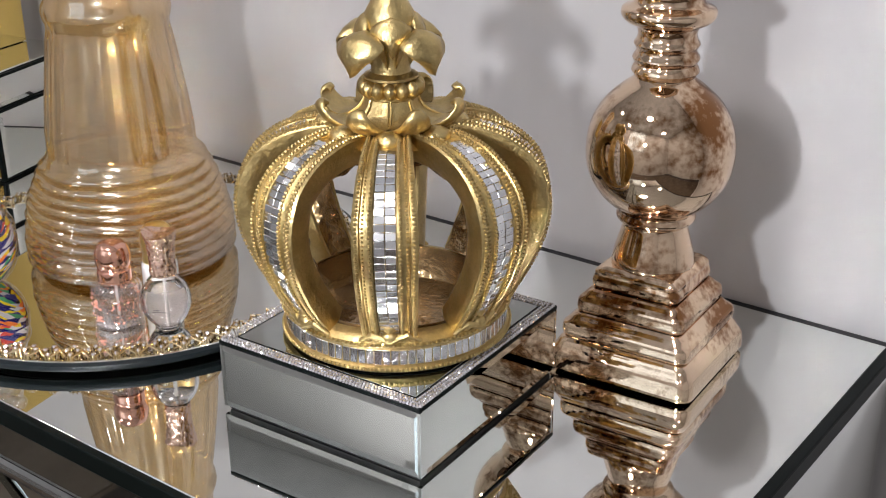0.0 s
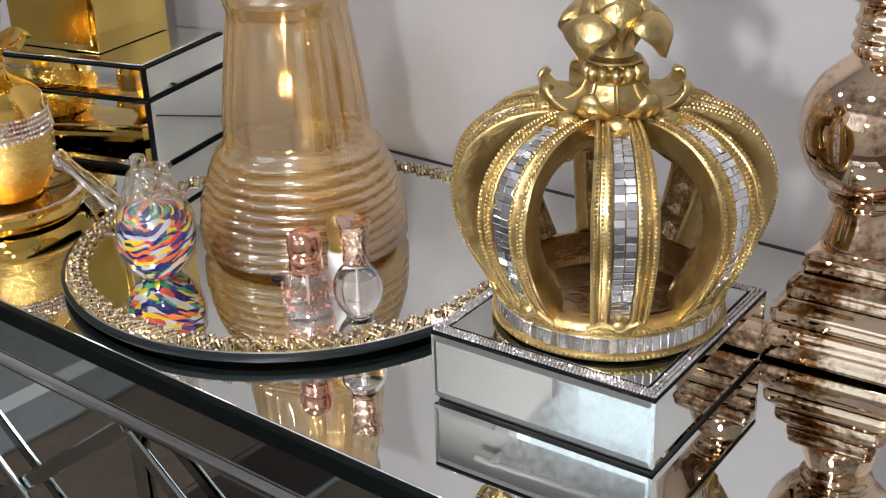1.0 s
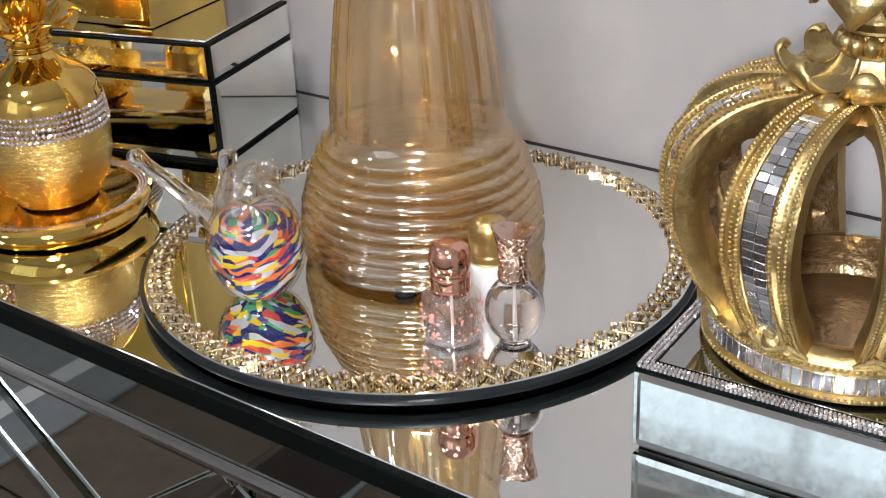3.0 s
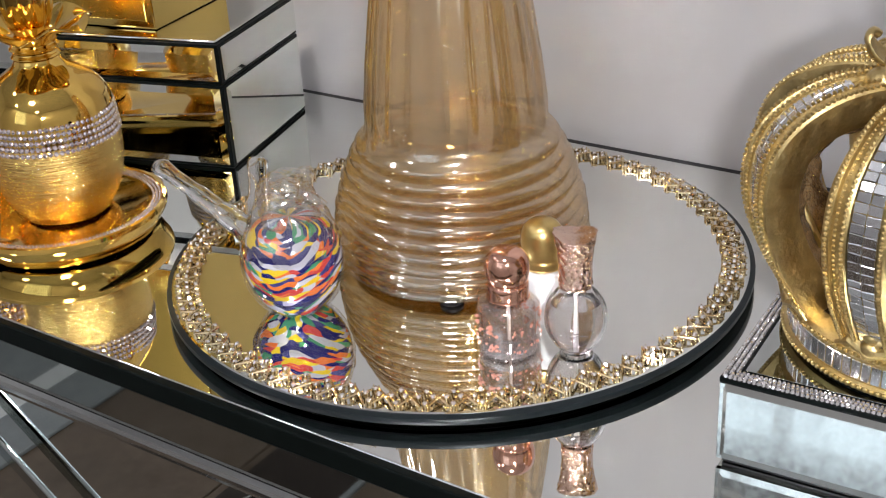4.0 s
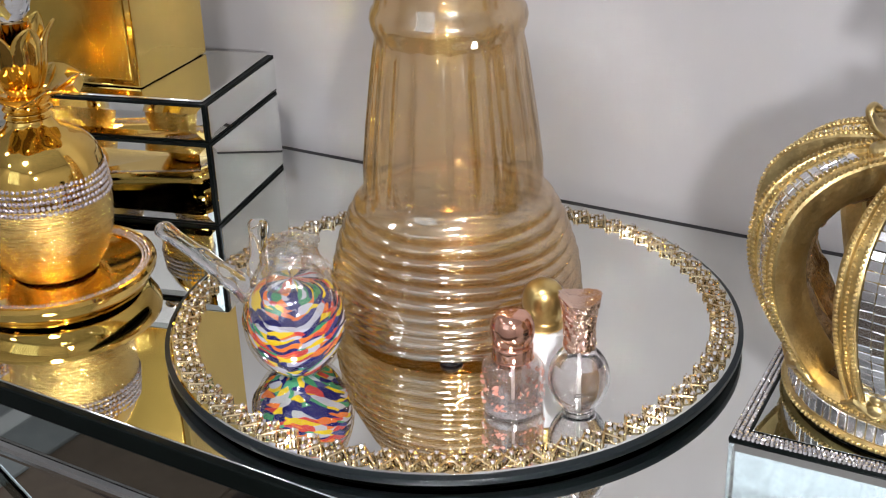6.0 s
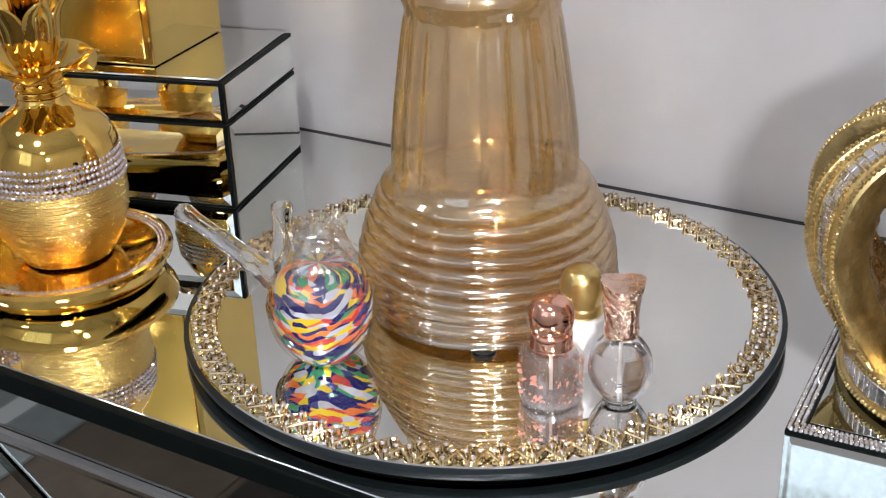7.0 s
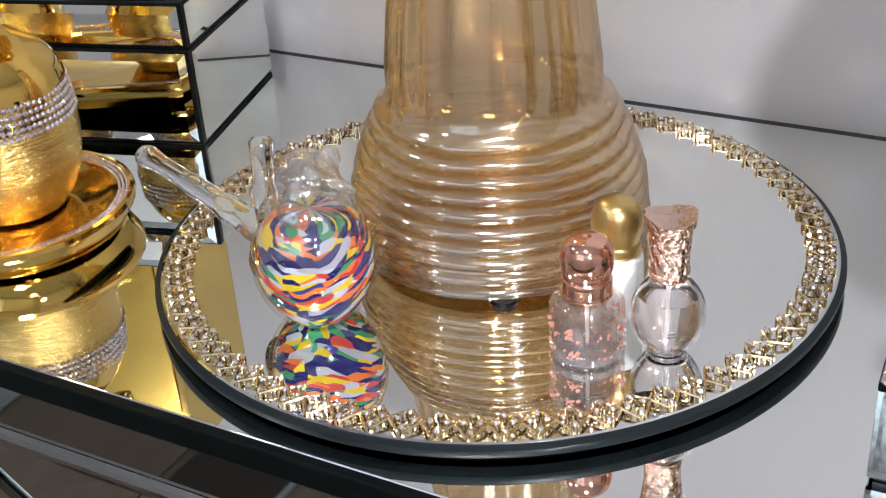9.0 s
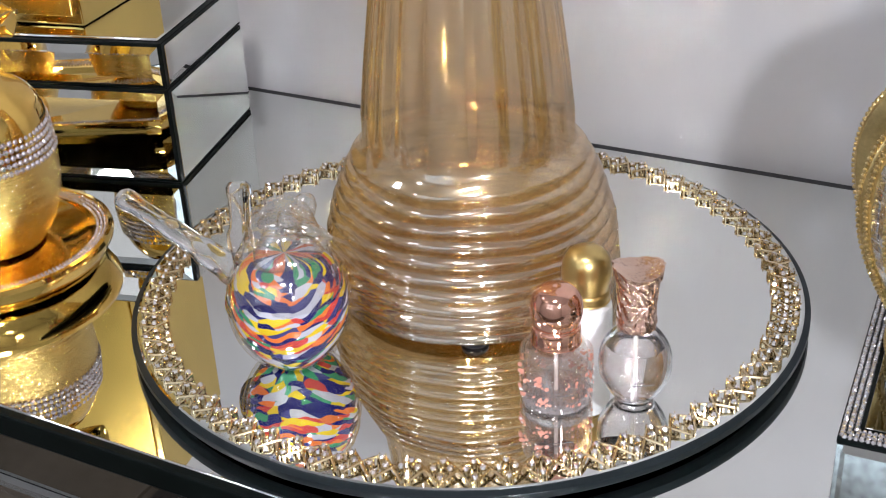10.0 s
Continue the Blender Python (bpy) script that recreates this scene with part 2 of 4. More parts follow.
def frit():
    """Clear glass body with swirled chips of coloured glass."""
    m = bpy.data.materials.new("confetti_glass")
    m.use_nodes = True
    nt = m.node_tree
    L = nt.links.new
    b = nt.nodes["Principled BSDF"]
    b.inputs["Roughness"].default_value = 0.08
    b.inputs["Coat Weight"].default_value = 1.0
    co = nt.nodes.new("ShaderNodeTexCoord")
    n = nt.nodes.new("ShaderNodeTexNoise")
    n.inputs["Scale"].default_value = 60
    L(co.outputs["Object"], n.inputs["Vector"])
    xyz = nt.nodes.new("ShaderNodeSeparateXYZ")
    L(co.outputs["Object"], xyz.inputs[0])

    def calc(op, *args):
        node = nt.nodes.new("ShaderNodeMath")
        node.operation = op
        for socket, value in zip(node.inputs, args):
            if isinstance(value, float):
                socket.default_value = value
            else:
                L(value, socket)
        return node.outputs[0]
    # the angle round the body, with its seam on the far side
    ang = calc("ARCTAN2", calc("ADD", calc("MULTIPLY", xyz.outputs[0], 0.87), calc("MULTIPLY", xyz.outputs[1], 0.5)),
               calc("SUBTRACT", calc("MULTIPLY", xyz.outputs[0], 0.5), calc("MULTIPLY", xyz.outputs[1], 0.87)))
    wave = calc("MULTIPLY", calc("SINE", calc("ADD", calc("MULTIPLY", ang, 1.5), 1.9)), 0.0075)
    high = calc("ADD", calc("ADD", xyz.outputs[2], wave), calc("MULTIPLY", n.outputs["Fac"], 0.009))
    mp = nt.nodes.new("ShaderNodeCombineXYZ")
    L(calc("MULTIPLY", calc("ADD", ang, calc("MULTIPLY", n.outputs["Fac"], 0.9)), 3.1), mp.inputs[0])
    L(calc("MULTIPLY", high, 400.0), mp.inputs[1])
    v = nt.nodes.new("ShaderNodeTexVoronoi")
    v.inputs["Scale"].default_value = 1.0
    L(mp.outputs[0], v.inputs["Vector"])
    sep = nt.nodes.new("ShaderNodeSeparateColor")
    L(v.outputs["Color"], sep.inputs[0])
    ramp = nt.nodes.new("ShaderNodeValToRGB")
    ramp.color_ramp.interpolation = "CONSTANT"
    stops = [(0.0, (0.58, 0.57, 0.64)), (0.17, (0.012, 0.012, 0.13)), (0.44, (0.85, 0.60, 0.02)), (0.60, (0.62, 0.06, 0.05)),
             (0.70, (0.06, 0.30, 0.14)), (0.79, (0.85, 0.20, 0.04)), (0.93, (0.05, 0.05, 0.20))]
    els = ramp.color_ramp.elements
    els[0].position, els[0].color = stops[0][0], (*stops[0][1], 1)
    els[1].position, els[1].color = stops[1][0], (*stops[1][1], 1)
    for p, c in stops[2:]:
        e = els.new(p)
        e.color = (*c, 1)
    L(sep.outputs[0], ramp.inputs[0])
    L(ramp.outputs[0], b.inputs["Base Color"])
    return m


FRIT = frit()


# ---- mesh helpers ----
def mesh_of(name, bm, material, smooth=True, angle=35):
    bmesh.ops.recalc_face_normals(bm, faces=bm.faces)
    areas = sorted(f.calc_area() for f in bm.faces)
    broad = 25 * areas[len(areas) // 2]
    # broad plane faces keep their true normal, so that mirrors stay flat
    for f in bm.faces:
        f.smooth = smooth and f.calc_area() < broad
    if smooth:
        lim = radians(angle)
        for e in bm.edges:
            if len(e.link_faces) == 2 and e.calc_face_angle(0) > lim:
                e.smooth = False
    me = bpy.data.meshes.new(name)
    bm.to_mesh(me)
    bm.free()
    me.materials.append(material)
    return me


def part(name, bm, material, parent=None, label="", kind="", smooth=True, angle=35, m=None):
    ob = new(name, mesh_of(name, bm, material, smooth, angle))
    if parent:
        ob.parent = parent
    if m is not None:
        ob.matrix_basis = m
    return tagged(ob, label=label, kind=kind)


def piece(name, me, parent, m, kind=""):
    ob = new(name, me)
    ob.parent, ob.matrix_basis = parent, m
    return tagged(ob, kind=kind)


def thing(name, m, label, category, group="", kind=""):
    ob = new(name)
    ob.empty_display_size = 0.02
    ob.matrix_basis = m
    return tagged(ob, label, category, group, kind)


def lathe(profile, seg=64, bm=None, m=None, flute=None, ring=False, open_end=False):
    """A solid of revolution from (radius, z) rows; flute(angle, z) may vary the radius."""
    bm = bm or bmesh.new()
    rings = []
    for r, z in profile:
        if r < 1e-6:
            rings.append([bm.verts.new((0, 0, z))])
        else:
            loop = []
            for i in range(seg):
                a = 2 * math.pi * i / seg
                k = flute(a, z) if flute else 1
                loop.append(bm.verts.new((r * k * math.cos(a), r * k * math.sin(a), z)))
            rings.append(loop)
    for a, b in zip(rings, rings[1:] + (rings[:1] if ring else [])):
        n = max(len(a), len(b))
        for i in range(n):
            j = (i + 1) % n
            q = [a[i % len(a)], a[j % len(a)], b[j % len(b)], b[i % len(b)]]
            q = list(dict.fromkeys(q))
            if len(q) > 2:
                bm.faces.new(q)
    if not ring and not open_end:
        for end in (rings[0], rings[-1]):
            if len(end) > 2:
                bm.faces.new(end)
    if m is not None:
        bmesh.ops.transform(bm, matrix=m, verts=[v for loop in rings for v in loop])
    return bm


def block(x, y, z, bevel=0.0, seg=2, m=None, bm=None):
    """A box of that size, standing on z = 0, with rounded edges."""
    b = bmesh.new()
    bmesh.ops.create_cube(b, size=1, matrix=Matrix.Translation((0, 0, z / 2)) @ Matrix.Diagonal((x, y, z, 1)))
    if bevel:
        bmesh.ops.bevel(b, geom=b.edges[:], offset=bevel, segments=seg, profile=0.5, affect="EDGES")
    if m is not None:
        b.transform(m)
    if bm is None:
        return b
    me = bpy.data.meshes.new("t")
    b.to_mesh(me)
    b.free()
    bm.from_mesh(me)
    bpy.data.meshes.remove(me)
    return bm


def ball(r, m=None, sub=2, bm=None):
    bm = bm or bmesh.new()
    bmesh.ops.create_icosphere(bm, subdivisions=sub, radius=r, matrix=m or Matrix())
    return bm


def sweep(points, radii, seg=10, bm=None, flat=1.0, closed=False):
    """A tube along points; flat squeezes it across its second axis."""
    bm = bm or bmesh.new()
    pts = [Vector(p) for p in points]
    n = len(pts)
    rings, side = [], None
    for i, p in enumerate(pts):
        a = pts[(i - 1) % n] if (i or closed) else p
        b = pts[(i + 1) % n] if (i < n - 1 or closed) else p
        d = (b - a).normalized()
        if side is None:
            side = d.cross(Vector((0, 0, 1)))
            if side.length < 1e-3:
                side = d.cross(Vector((0, 1, 0)))
        side = (side - d * side.dot(d)).normalized()
        up = d.cross(side)
        r = radii[i] if isinstance(radii, (list, tuple)) else radii
        rings.append([bm.verts.new(p + side * (r * math.cos(t)) + up * (r * flat * math.sin(t)))
                      for t in (2 * math.pi * k / seg for k in range(seg))])
    for i in range(n if closed else n - 1):
        a, b = rings[i], rings[(i + 1) % n]
        for k in range(seg):
            bm.faces.new((a[k], a[(k + 1) % seg], b[(k + 1) % seg], b[k]))
    if not closed:
        bm.faces.new(rings[0])
        bm.faces.new(rings[-1])
    return bm


def panel(w, h, inset=0.004, rise=0.0008, thick=0.003):
    """A bevelled mirror pane in the xz plane, facing -y, its back at y = 0."""
    bm = bmesh.new()
    def ring(i, y):
        return [bm.verts.new(p) for p in ((-w / 2 + i, y, i), (w / 2 - i, y, i), (w / 2 - i, y, h - i), (-w / 2 + i, y, h - i))]
    a, b, c = ring(0, 0), ring(0, -thick + rise), ring(inset, -thick)
    for p, q in ((a, b), (b, c)):
        for i in range(4):
            j = (i + 1) % 4
            bm.faces.new((p[i], p[j], q[j], q[i]))
    bm.faces.new(a)
    bm.faces.new(c)
    return bm


def smooth_rows(rows, n):
    """Rows of numbers, glided through by a Catmull-Rom spline, n steps between each."""
    P = [Vector(r) if len(r) > 2 else Vector((*r, 0)) for r in rows]
    out = []
    for i in range(len(P) - 1):
        a, b, c, d = P[max(i - 1, 0)], P[i], P[i + 1], P[min(i + 2, len(P) - 1)]
        for k in range(n):
            t = k / n
            out.append(0.5 * ((2 * b) + (c - a) * t + (2 * a - 5 * b + 4 * c - d) * t * t + (3 * b - a - 3 * c + d) * t ** 3))
    out.append(P[-1])
    return out


# ---- room ----
FZ, CZ = -0.80, 1.72
X0, X1, Y0, Y1 = -2.6, 2.0, -2.05, 0.310


def wall(name, x0, x1, y0, y1, label):
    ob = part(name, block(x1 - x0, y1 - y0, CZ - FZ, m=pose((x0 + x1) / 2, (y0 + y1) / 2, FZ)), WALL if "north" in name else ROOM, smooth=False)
    return tagged(ob, label, "wall", kind="structure")


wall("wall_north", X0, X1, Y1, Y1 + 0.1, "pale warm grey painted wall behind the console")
wall("wall_west", X0 - 0.1, X0, Y0 - 0.1, Y1 + 0.1, "plain light grey painted room wall")
wall("wall_east", X1, X1 + 0.1, Y0 - 0.1, Y1 + 0.1, "plain pale grey painted room wall")
ws = bmesh.new()
WX0, WX1, WZ0, WZ1 = -1.00, 0.20, 0.35, 1.56
for x0, x1, z0, z1 in ((X0, WX0, FZ, CZ), (WX1, X1, FZ, CZ), (WX0, WX1, FZ, WZ0), (WX0, WX1, WZ1, CZ)):
    block(x1 - x0, 0.1, z1 - z0, m=pose((x0 + x1) / 2, Y0 - 0.05, z0), bm=ws)
tagged(part("wall_south", ws, ROOM, smooth=False), "pale grey painted wall with a window opening", "wall", kind="structure")
win = thing("window_1", pose((WX0 + WX1) / 2, Y0 - 0.05, WZ0), "white framed window letting in cool daylight", "window", kind="structure")
fr = bmesh.new()
for x in (-0.58, 0, 0.58):
    block(0.04, 0.05, WZ1 - WZ0, m=pose(x, 0, 0), bm=fr)
for z in (0.0, 0.585, 1.17):
    block(WX1 - WX0, 0.045, 0.04, m=pose(0, 0, z), bm=fr)
part("window_frame", fr, WHITE, win, smooth=False)
tagged(part("backdrop", block(2.2, 0.02, 2.0, m=pose(-0.40, Y0 - 0.40, 0.0)), DAYLIGHT, smooth=False), "pale bluish daylight outside the window", "backdrop", kind="structure")
# a voile curtain, its outer edge drawn in aslant
curtain = thing("curtain", pose(0, Y0 + 0.045, 0), "white speckled voile curtain drawn across the window", "curtain")
cv = bmesh.new()
grid = []
for j in range(25):
    z = 1.62 - 1.32 * j / 24
    x0 = -1.17 + 0.75 * min(max(1.62 - z, 0), 0.40)
    grid.append([])
    for i in range(91):
        x = x0 + (0.30 - x0) * i / 90
        grid[-1].append((x, 0.014 * math.sin(x * 52 + 0.6 * math.sin(z * 3)), z))
front = [[cv.verts.new(p) for p in row] for row in grid]
for j in range(24):
    for i in range(90):
        cv.faces.new((front[j][i], front[j][i + 1], front[j + 1][i + 1], front[j + 1][i]))
part("panel", cv, VOILE, curtain, "sheer speckled voile")
part("curtain_rail", lathe([(0.009, -0.80), (0.010, -0.79), (0.010, 0.79), (0.009, 0.80)], 20), WHITE, curtain, "white curtain rail", m=pose(-0.42, 0, 1.628, 0, 90, 0))
tagged(part("ceiling", block(X1 - X0 + 0.2, Y1 - Y0 + 0.2, 0.1, m=pose((X0 + X1) / 2, (Y0 + Y1) / 2, CZ)), CEILING, smooth=False),
       "plain white painted ceiling", "ceiling", kind="structure")
fl = tagged(part("floor", block(X1 - X0 + 0.2, Y1 - Y0 + 0.2, 0.1, m=pose((X0 + X1) / 2, (Y0 + Y1) / 2, FZ - 0.106)), GROUT, smooth=False),
            "dark brown tiled floor with narrow grout lines", "floor", kind="structure")
RUNNER = mat("pale_grey_weave", (0.20, 0.22, 0.225), 0.85, vary=0.16, vscale=25, bump=0.5, bscale=300)
STRIPE = mat("white_weave", (0.50, 0.52, 0.52), 0.85, vary=0.08, vscale=25, bump=0.5, bscale=300)
MAT_D = mat("dark_brown_weave", (0.022, 0.016, 0.012), 0.9, vary=0.3, vscale=30, bump=0.5, bscale=300)
run = thing("floor_runner", pose(-1.60, -0.90, FZ), "pale grey woven runner with a white stripe on the floor", "rug")
part("field", block(0.55, 1.60, 0.008, 0.002, 2, m=pose(0, 0, 0)), RUNNER, run)
part("stripe", block(0.045, 1.598, 0.0012, 0.0004, 1, m=pose(0.145, 0, 0.0075)), STRIPE, run, "white stripe")
dm = thing("floor_mat", pose(-0.90, -0.85, FZ), "narrow dark brown mat lying on the floor tiles", "rug")
part("field", block(0.16, 1.40, 0.006, 0.002, 2), MAT_D, dm)
part("binding", block(0.010, 1.40, 0.0068, 0.002, 2, m=pose(0.0860, 0, 0)), RUNNER, dm, "pale binding along one edge")
tagged(part("baseboard", block(X1 - X0, 0.015, 0.10, 0.004, m=pose((X0 + X1) / 2, Y1 - 0.0085, FZ)), WHITE), "white painted baseboard along the wall",
       "baseboard", kind="structure")
for (lx, ly) in CEIL:
    d = thing("downlight", pose(lx, ly, CZ - 0.016), "round white recessed ceiling downlight, lit", "light", "ceiling downlights")
    part("rim", lathe([(0.142, 0.0), (0.155, 0.002), (0.158, 0.016), (0.142, 0.016)], 40), WHITE, d)
    part("diffuser", lathe([(0.0, 0.006), (0.1415, 0.006), (0.1415, 0.012), (0, 0.012)], 32), GLOW, d)

# ---- console table ----
TX0, TX1, TY0, TY1 = -1.02, 0.287, -0.073, 0.302
TW, TD = TX1 - TX0, TY1 - TY0
table = thing("console_table", pose((TX0 + TX1) / 2, (TY0 + TY1) / 2, FZ), "mirrored glass console table with crossed chrome-edged braces", "table")
H = -FZ
part("tabletop", block(TW - 0.014, TD - 0.006, 0.0022, 0.0006, 1, m=pose(0, 0.002, H - 0.0022)), MIRROR, table, "mirrored glass top")
part("edge_band", block(TW, TD, 0.0125, 0.0012, 2, m=pose(0, 0, H - 0.0131)), EDGE, table, "dark glass edge")
part("apron_front", panel(TW - 0.03, 0.0355, 0.003), MIRROR_D, table, "smoky mirrored apron strip", smooth=False, m=pose(0, -TD / 2 + 0.0125, H - 0.0490))
part("back_strip", block(TW, 0.007, 0.010, m=pose(0, TD / 2 + 0.0037, H - 0.0115)), BLACK, table)
part("front_panel", panel(TW - 0.09, H - 0.095, 0.006), MIRROR, table, "mirrored front panel", smooth=False, m=pose(0, -TD / 2 + 0.0245, 0.0325))
part("apron_back", block(TW - 0.05, 0.012, 0.034, 0.001, m=pose(0, TD / 2 - 0.02, H - 0.0475)), BLACK, table)
for s in (-1, 1):
    part("side_panel", panel(TD - 0.030, H - 0.0160, 0.004), MIRROR, table, "mirrored side panel", smooth=False, m=pose(s * (TW / 2 - 0.0045), 0.010, 0.0020, 0, 0, 90 * s))
for yy in (-TD / 2 + 0.014, TD / 2 - 0.02):
    part("rail", block(TW - 0.012, 0.013, 0.0135, 0.0055, 3, m=pose(0, yy, H - 0.0626)), CHROME, table, "polished chrome rail")
    part("bottom_rail", block(TW - 0.03, 0.022, 0.03, 0.003, 2, m=pose(0, yy, 0.0)), MIRROR_B, table)
for sx in (-1, 1):
    for yy in (-TD / 2 + 0.014, TD / 2 - 0.02):
        part("leg", block(0.03, 0.024, H - 0.062, 0.003, 2, m=pose(sx * (TW / 2 - 0.022), yy, 0.001)), MIRROR_B, table)
zt, zb = H - 0.0625, H - 0.281
part("middle_rail", block(TW - 0.03, 0.012, 0.012, 0.003, 2, m=pose(0, -TD / 2 + 0.014, zb - 0.0125)), CHROME, table, "polished chrome rail")
nodes_x = [-0.210 + 0.3665 + 0.297 * k for k in range(-2, 2)]
for x in nodes_x:
    part("brace", block(0.010, 0.005, zt - zb - 0.004, 0.002, 2, m=pose(x, -TD / 2 + 0.0185, zb + 0.001)), MIRROR_B, table, "slim mirrored brace")
for i in range(3):
    xa, xb = nodes_x[i], nodes_x[i + 1]
    for p, q in (((xa, zt), (xb, zb)), ((xb, zt), (xa, zb))):
        ln = math.hypot(q[0] - p[0], q[1] - p[1])
        an = math.degrees(math.atan2(q[1] - p[1], q[0] - p[0]))
        off = 0.0 if p[0] < q[0] else 0.0045
        part("brace", block(ln - 0.012, 0.004, 0.012, 0.0015, 2, m=pose((p[0] + q[0]) / 2, -TD / 2 + 0.0105 + off, (p[1] + q[1]) / 2, 0, -an, 0) @ pose(0, 0, -0.006)),
             MIRROR_B, table, "slim mirrored brace")
part("lower_shelf", block(TW - 0.08, TD - 0.07, 0.012, 0.002, 2, m=pose(0, 0, 0.0305)), MIRROR, table, "mirrored bottom shelf")

# ---- round mirror tray ----
TC, TZ = (-0.203, 0.106), 0.010
tray = thing("mirror_tray", pose(*TC, 0), "round mirrored tray with a gilt rhinestone border", "tray")
part("foot", lathe([(0.0, 0.0003), (0.150, 0.0003), (0.152, 0.003), (0.0, 0.003)], 96), BLACK, tray, "black felt base")
part("backing", lathe([(0, 0.0036), (0.1650, 0.0036), (0.1678, 0.0046), (0.1685, 0.0062), (0.1684, 0.0084), (0.1660, 0.0094), (0, 0.0094)], 128), BEVEL, tray, "dark bevelled edge")
part("underside", lathe([(0, 0.0031), (0.154, 0.0031), (0.1630, 0.0035), (0, 0.0035)], 128), MIRROR, tray, "silvered sloping underside")
part("mirror", lathe([(0.1656, 0.0085), (0.1655, 0.0097), (0.1645, TZ), (0, TZ)], 128), MIRROR, tray, "round silver mirror", smooth=False)


def chain_link():
    """One gilt cross of the border with its claw cups, about 10 mm long, across a 13 mm band."""
    bm = bmesh.new()
    for s in (-1, 1):
        sweep([(0.0008, -0.0054 * s, 0.0020), (0.0051, 0, 0.0028), (0.0094, 0.0054 * s, 0.0020)], [0.00045, 0.0006, 0.00045], 5, bm)
    for x, y, z in CUPS:
        bmesh.ops.create_cone(bm, cap_ends=True, segments=6, radius1=0.0011, radius2=0.00150, depth=0.0028, matrix=Matrix.Translation((x, y, 0.0014 + z)))
        for k in range(4):
            a = math.pi / 4 + k * math.pi / 2
            bmesh.ops.create_cone(bm, cap_ends=True, segments=4, radius1=0.00042, radius2=0.00025, depth=0.0034,
                                  matrix=Matrix.Translation((x + 0.0015 * math.cos(a), y + 0.0015 * math.sin(a), 0.0019 + z)))
    return bm


def gem(r, h, m=None, bm=None, seg=6):
    bm = bm or bmesh.new()
    m = m or Matrix()
    bmesh.ops.create_cone(bm, cap_ends=True, segments=seg, radius1=r, radius2=r * 0.55, depth=h, matrix=m @ Matrix.Translation((0, 0, h / 2)))
    return bm


CUPS = [(0, 0.0041, 0.0), (0, -0.0041, 0.0), (0.0027, 0, 0.0004), (-0.0027, 0, 0.0004)]
link_me = mesh_of("chain_link", chain_link(), GILT)
gb = bmesh.new()
gem(0.00135, 0.0010, None, gb)
gem_me = mesh_of("rhinestone", gb, STONE_M, smooth=False)
N = 75
for i in range(N):
    a = 2 * math.pi * i / N
    m = Matrix.Rotation(a, 4, "Z") @ pose(0.1565, 0, TZ - 0.0004, random.uniform(-2, 2), random.uniform(-2, 2), 90 + random.uniform(-2, 2)) @ Matrix.Diagonal((1.24, 1.22, 1.16, 1))
    ln = piece("chain_link", link_me, tray, m)
    for x, y, z in CUPS:
        piece("rhinestone", gem_me, ln, pose(x, y, 0.0027 + z, random.uniform(-6, 6), random.uniform(-6, 6), 0))

# ---- amber vase ----
vase = thing("vase", pose(TC[0] + 0.0028, TC[1] + 0.0010, TZ), "tall amber lustre glass vase with a ringed bulbous base", "vase")
rings_out = [(0.0, 0.0040), (0.055, 0.0026), (0.0655, 0.0026), (0.0672, 0.0036)]
RINGS = 10
for k in range(RINGS):
    u = k / (RINGS - 1)
    z, r = 0.0045 + 0.0648 * u, 0.0720 + 0.0040 * u - 0.0195 * u * u
    for f in (0.04, 0.2, 0.4, 0.6, 0.8, 0.96):
        rings_out.append((r - 0.0022 + 0.0034 * math.sin(math.pi * f), z + 0.0070 * f))
rings_out += [(0.0535, 0.0775), (0.0522, 0.0792), (0.0511, 0.0815), (0.0507, 0.0840)]
COL = [(0.0500, 0.094), (0.0473, 0.118), (0.0435, 0.145), (0.0412, 0.160), (0.0402, 0.166), (0.0405, 0.170), (0.0420, 0.1735), (0.0426, 0.178),
       (0.0418, 0.182), (0.0398, 0.1850), (0.0388, 0.190), (0.0375, 0.215), (0.0380, 0.250), (0.0405, 0.285), (0.0450, 0.310)]
outer = rings_out + COL
# a rolled lip at the mouth
inner = [(0.0462, 0.3120), (0.0455, 0.3135), (0.0435, 0.3125), (0.0420, 0.3050), (0.0395, 0.2900)]


def flute(a, z):
    if z < 0.083 or z > 0.17:
        return 1.0
    k = min(1, (z - 0.083) / 0.01, (0.17 - z) / 0.01)
    return 1 + 0.015 * k * math.cos(22 * a)


vb = lathe(outer + inner, 180, flute=flute, open_end=True)
# hand-worked rings: each runs a little up and down and in and out round the bulb
for v in vb.verts:
    if v.co.z < 0.080:
        a = math.atan2(v.co.y, v.co.x)
        w = min(1, v.co.z / 0.012)
        q = Vector((1.6 * math.cos(a), 1.6 * math.sin(a), v.co.z * 55))
        v.co.z += 0.0016 * w * noise.noise(q)
        k = 1 + 0.010 * w * noise.noise(q * 2.1 + Vector((7, 3, 0)))
        v.co.x, v.co.y = v.co.x * k, v.co.y * k
part("body", vb, AMBER, vase, "amber lustre glass", angle=60)
part("inner_ridge", lathe([(0.0372, 0.0800), (0.0362, 0.0812), (0.0352, 0.0800), (0.0362, 0.0788)], 72, ring=True), AMBER, vase, "ridge inside the neck of the bulb")
part("base", lathe([(0.0, 0.0046), (0.062, 0.0042), (0.0648, 0.0060), (0.060, 0.0085), (0.0, 0.0075)], 96), AMBER, vase, "thick glass base")
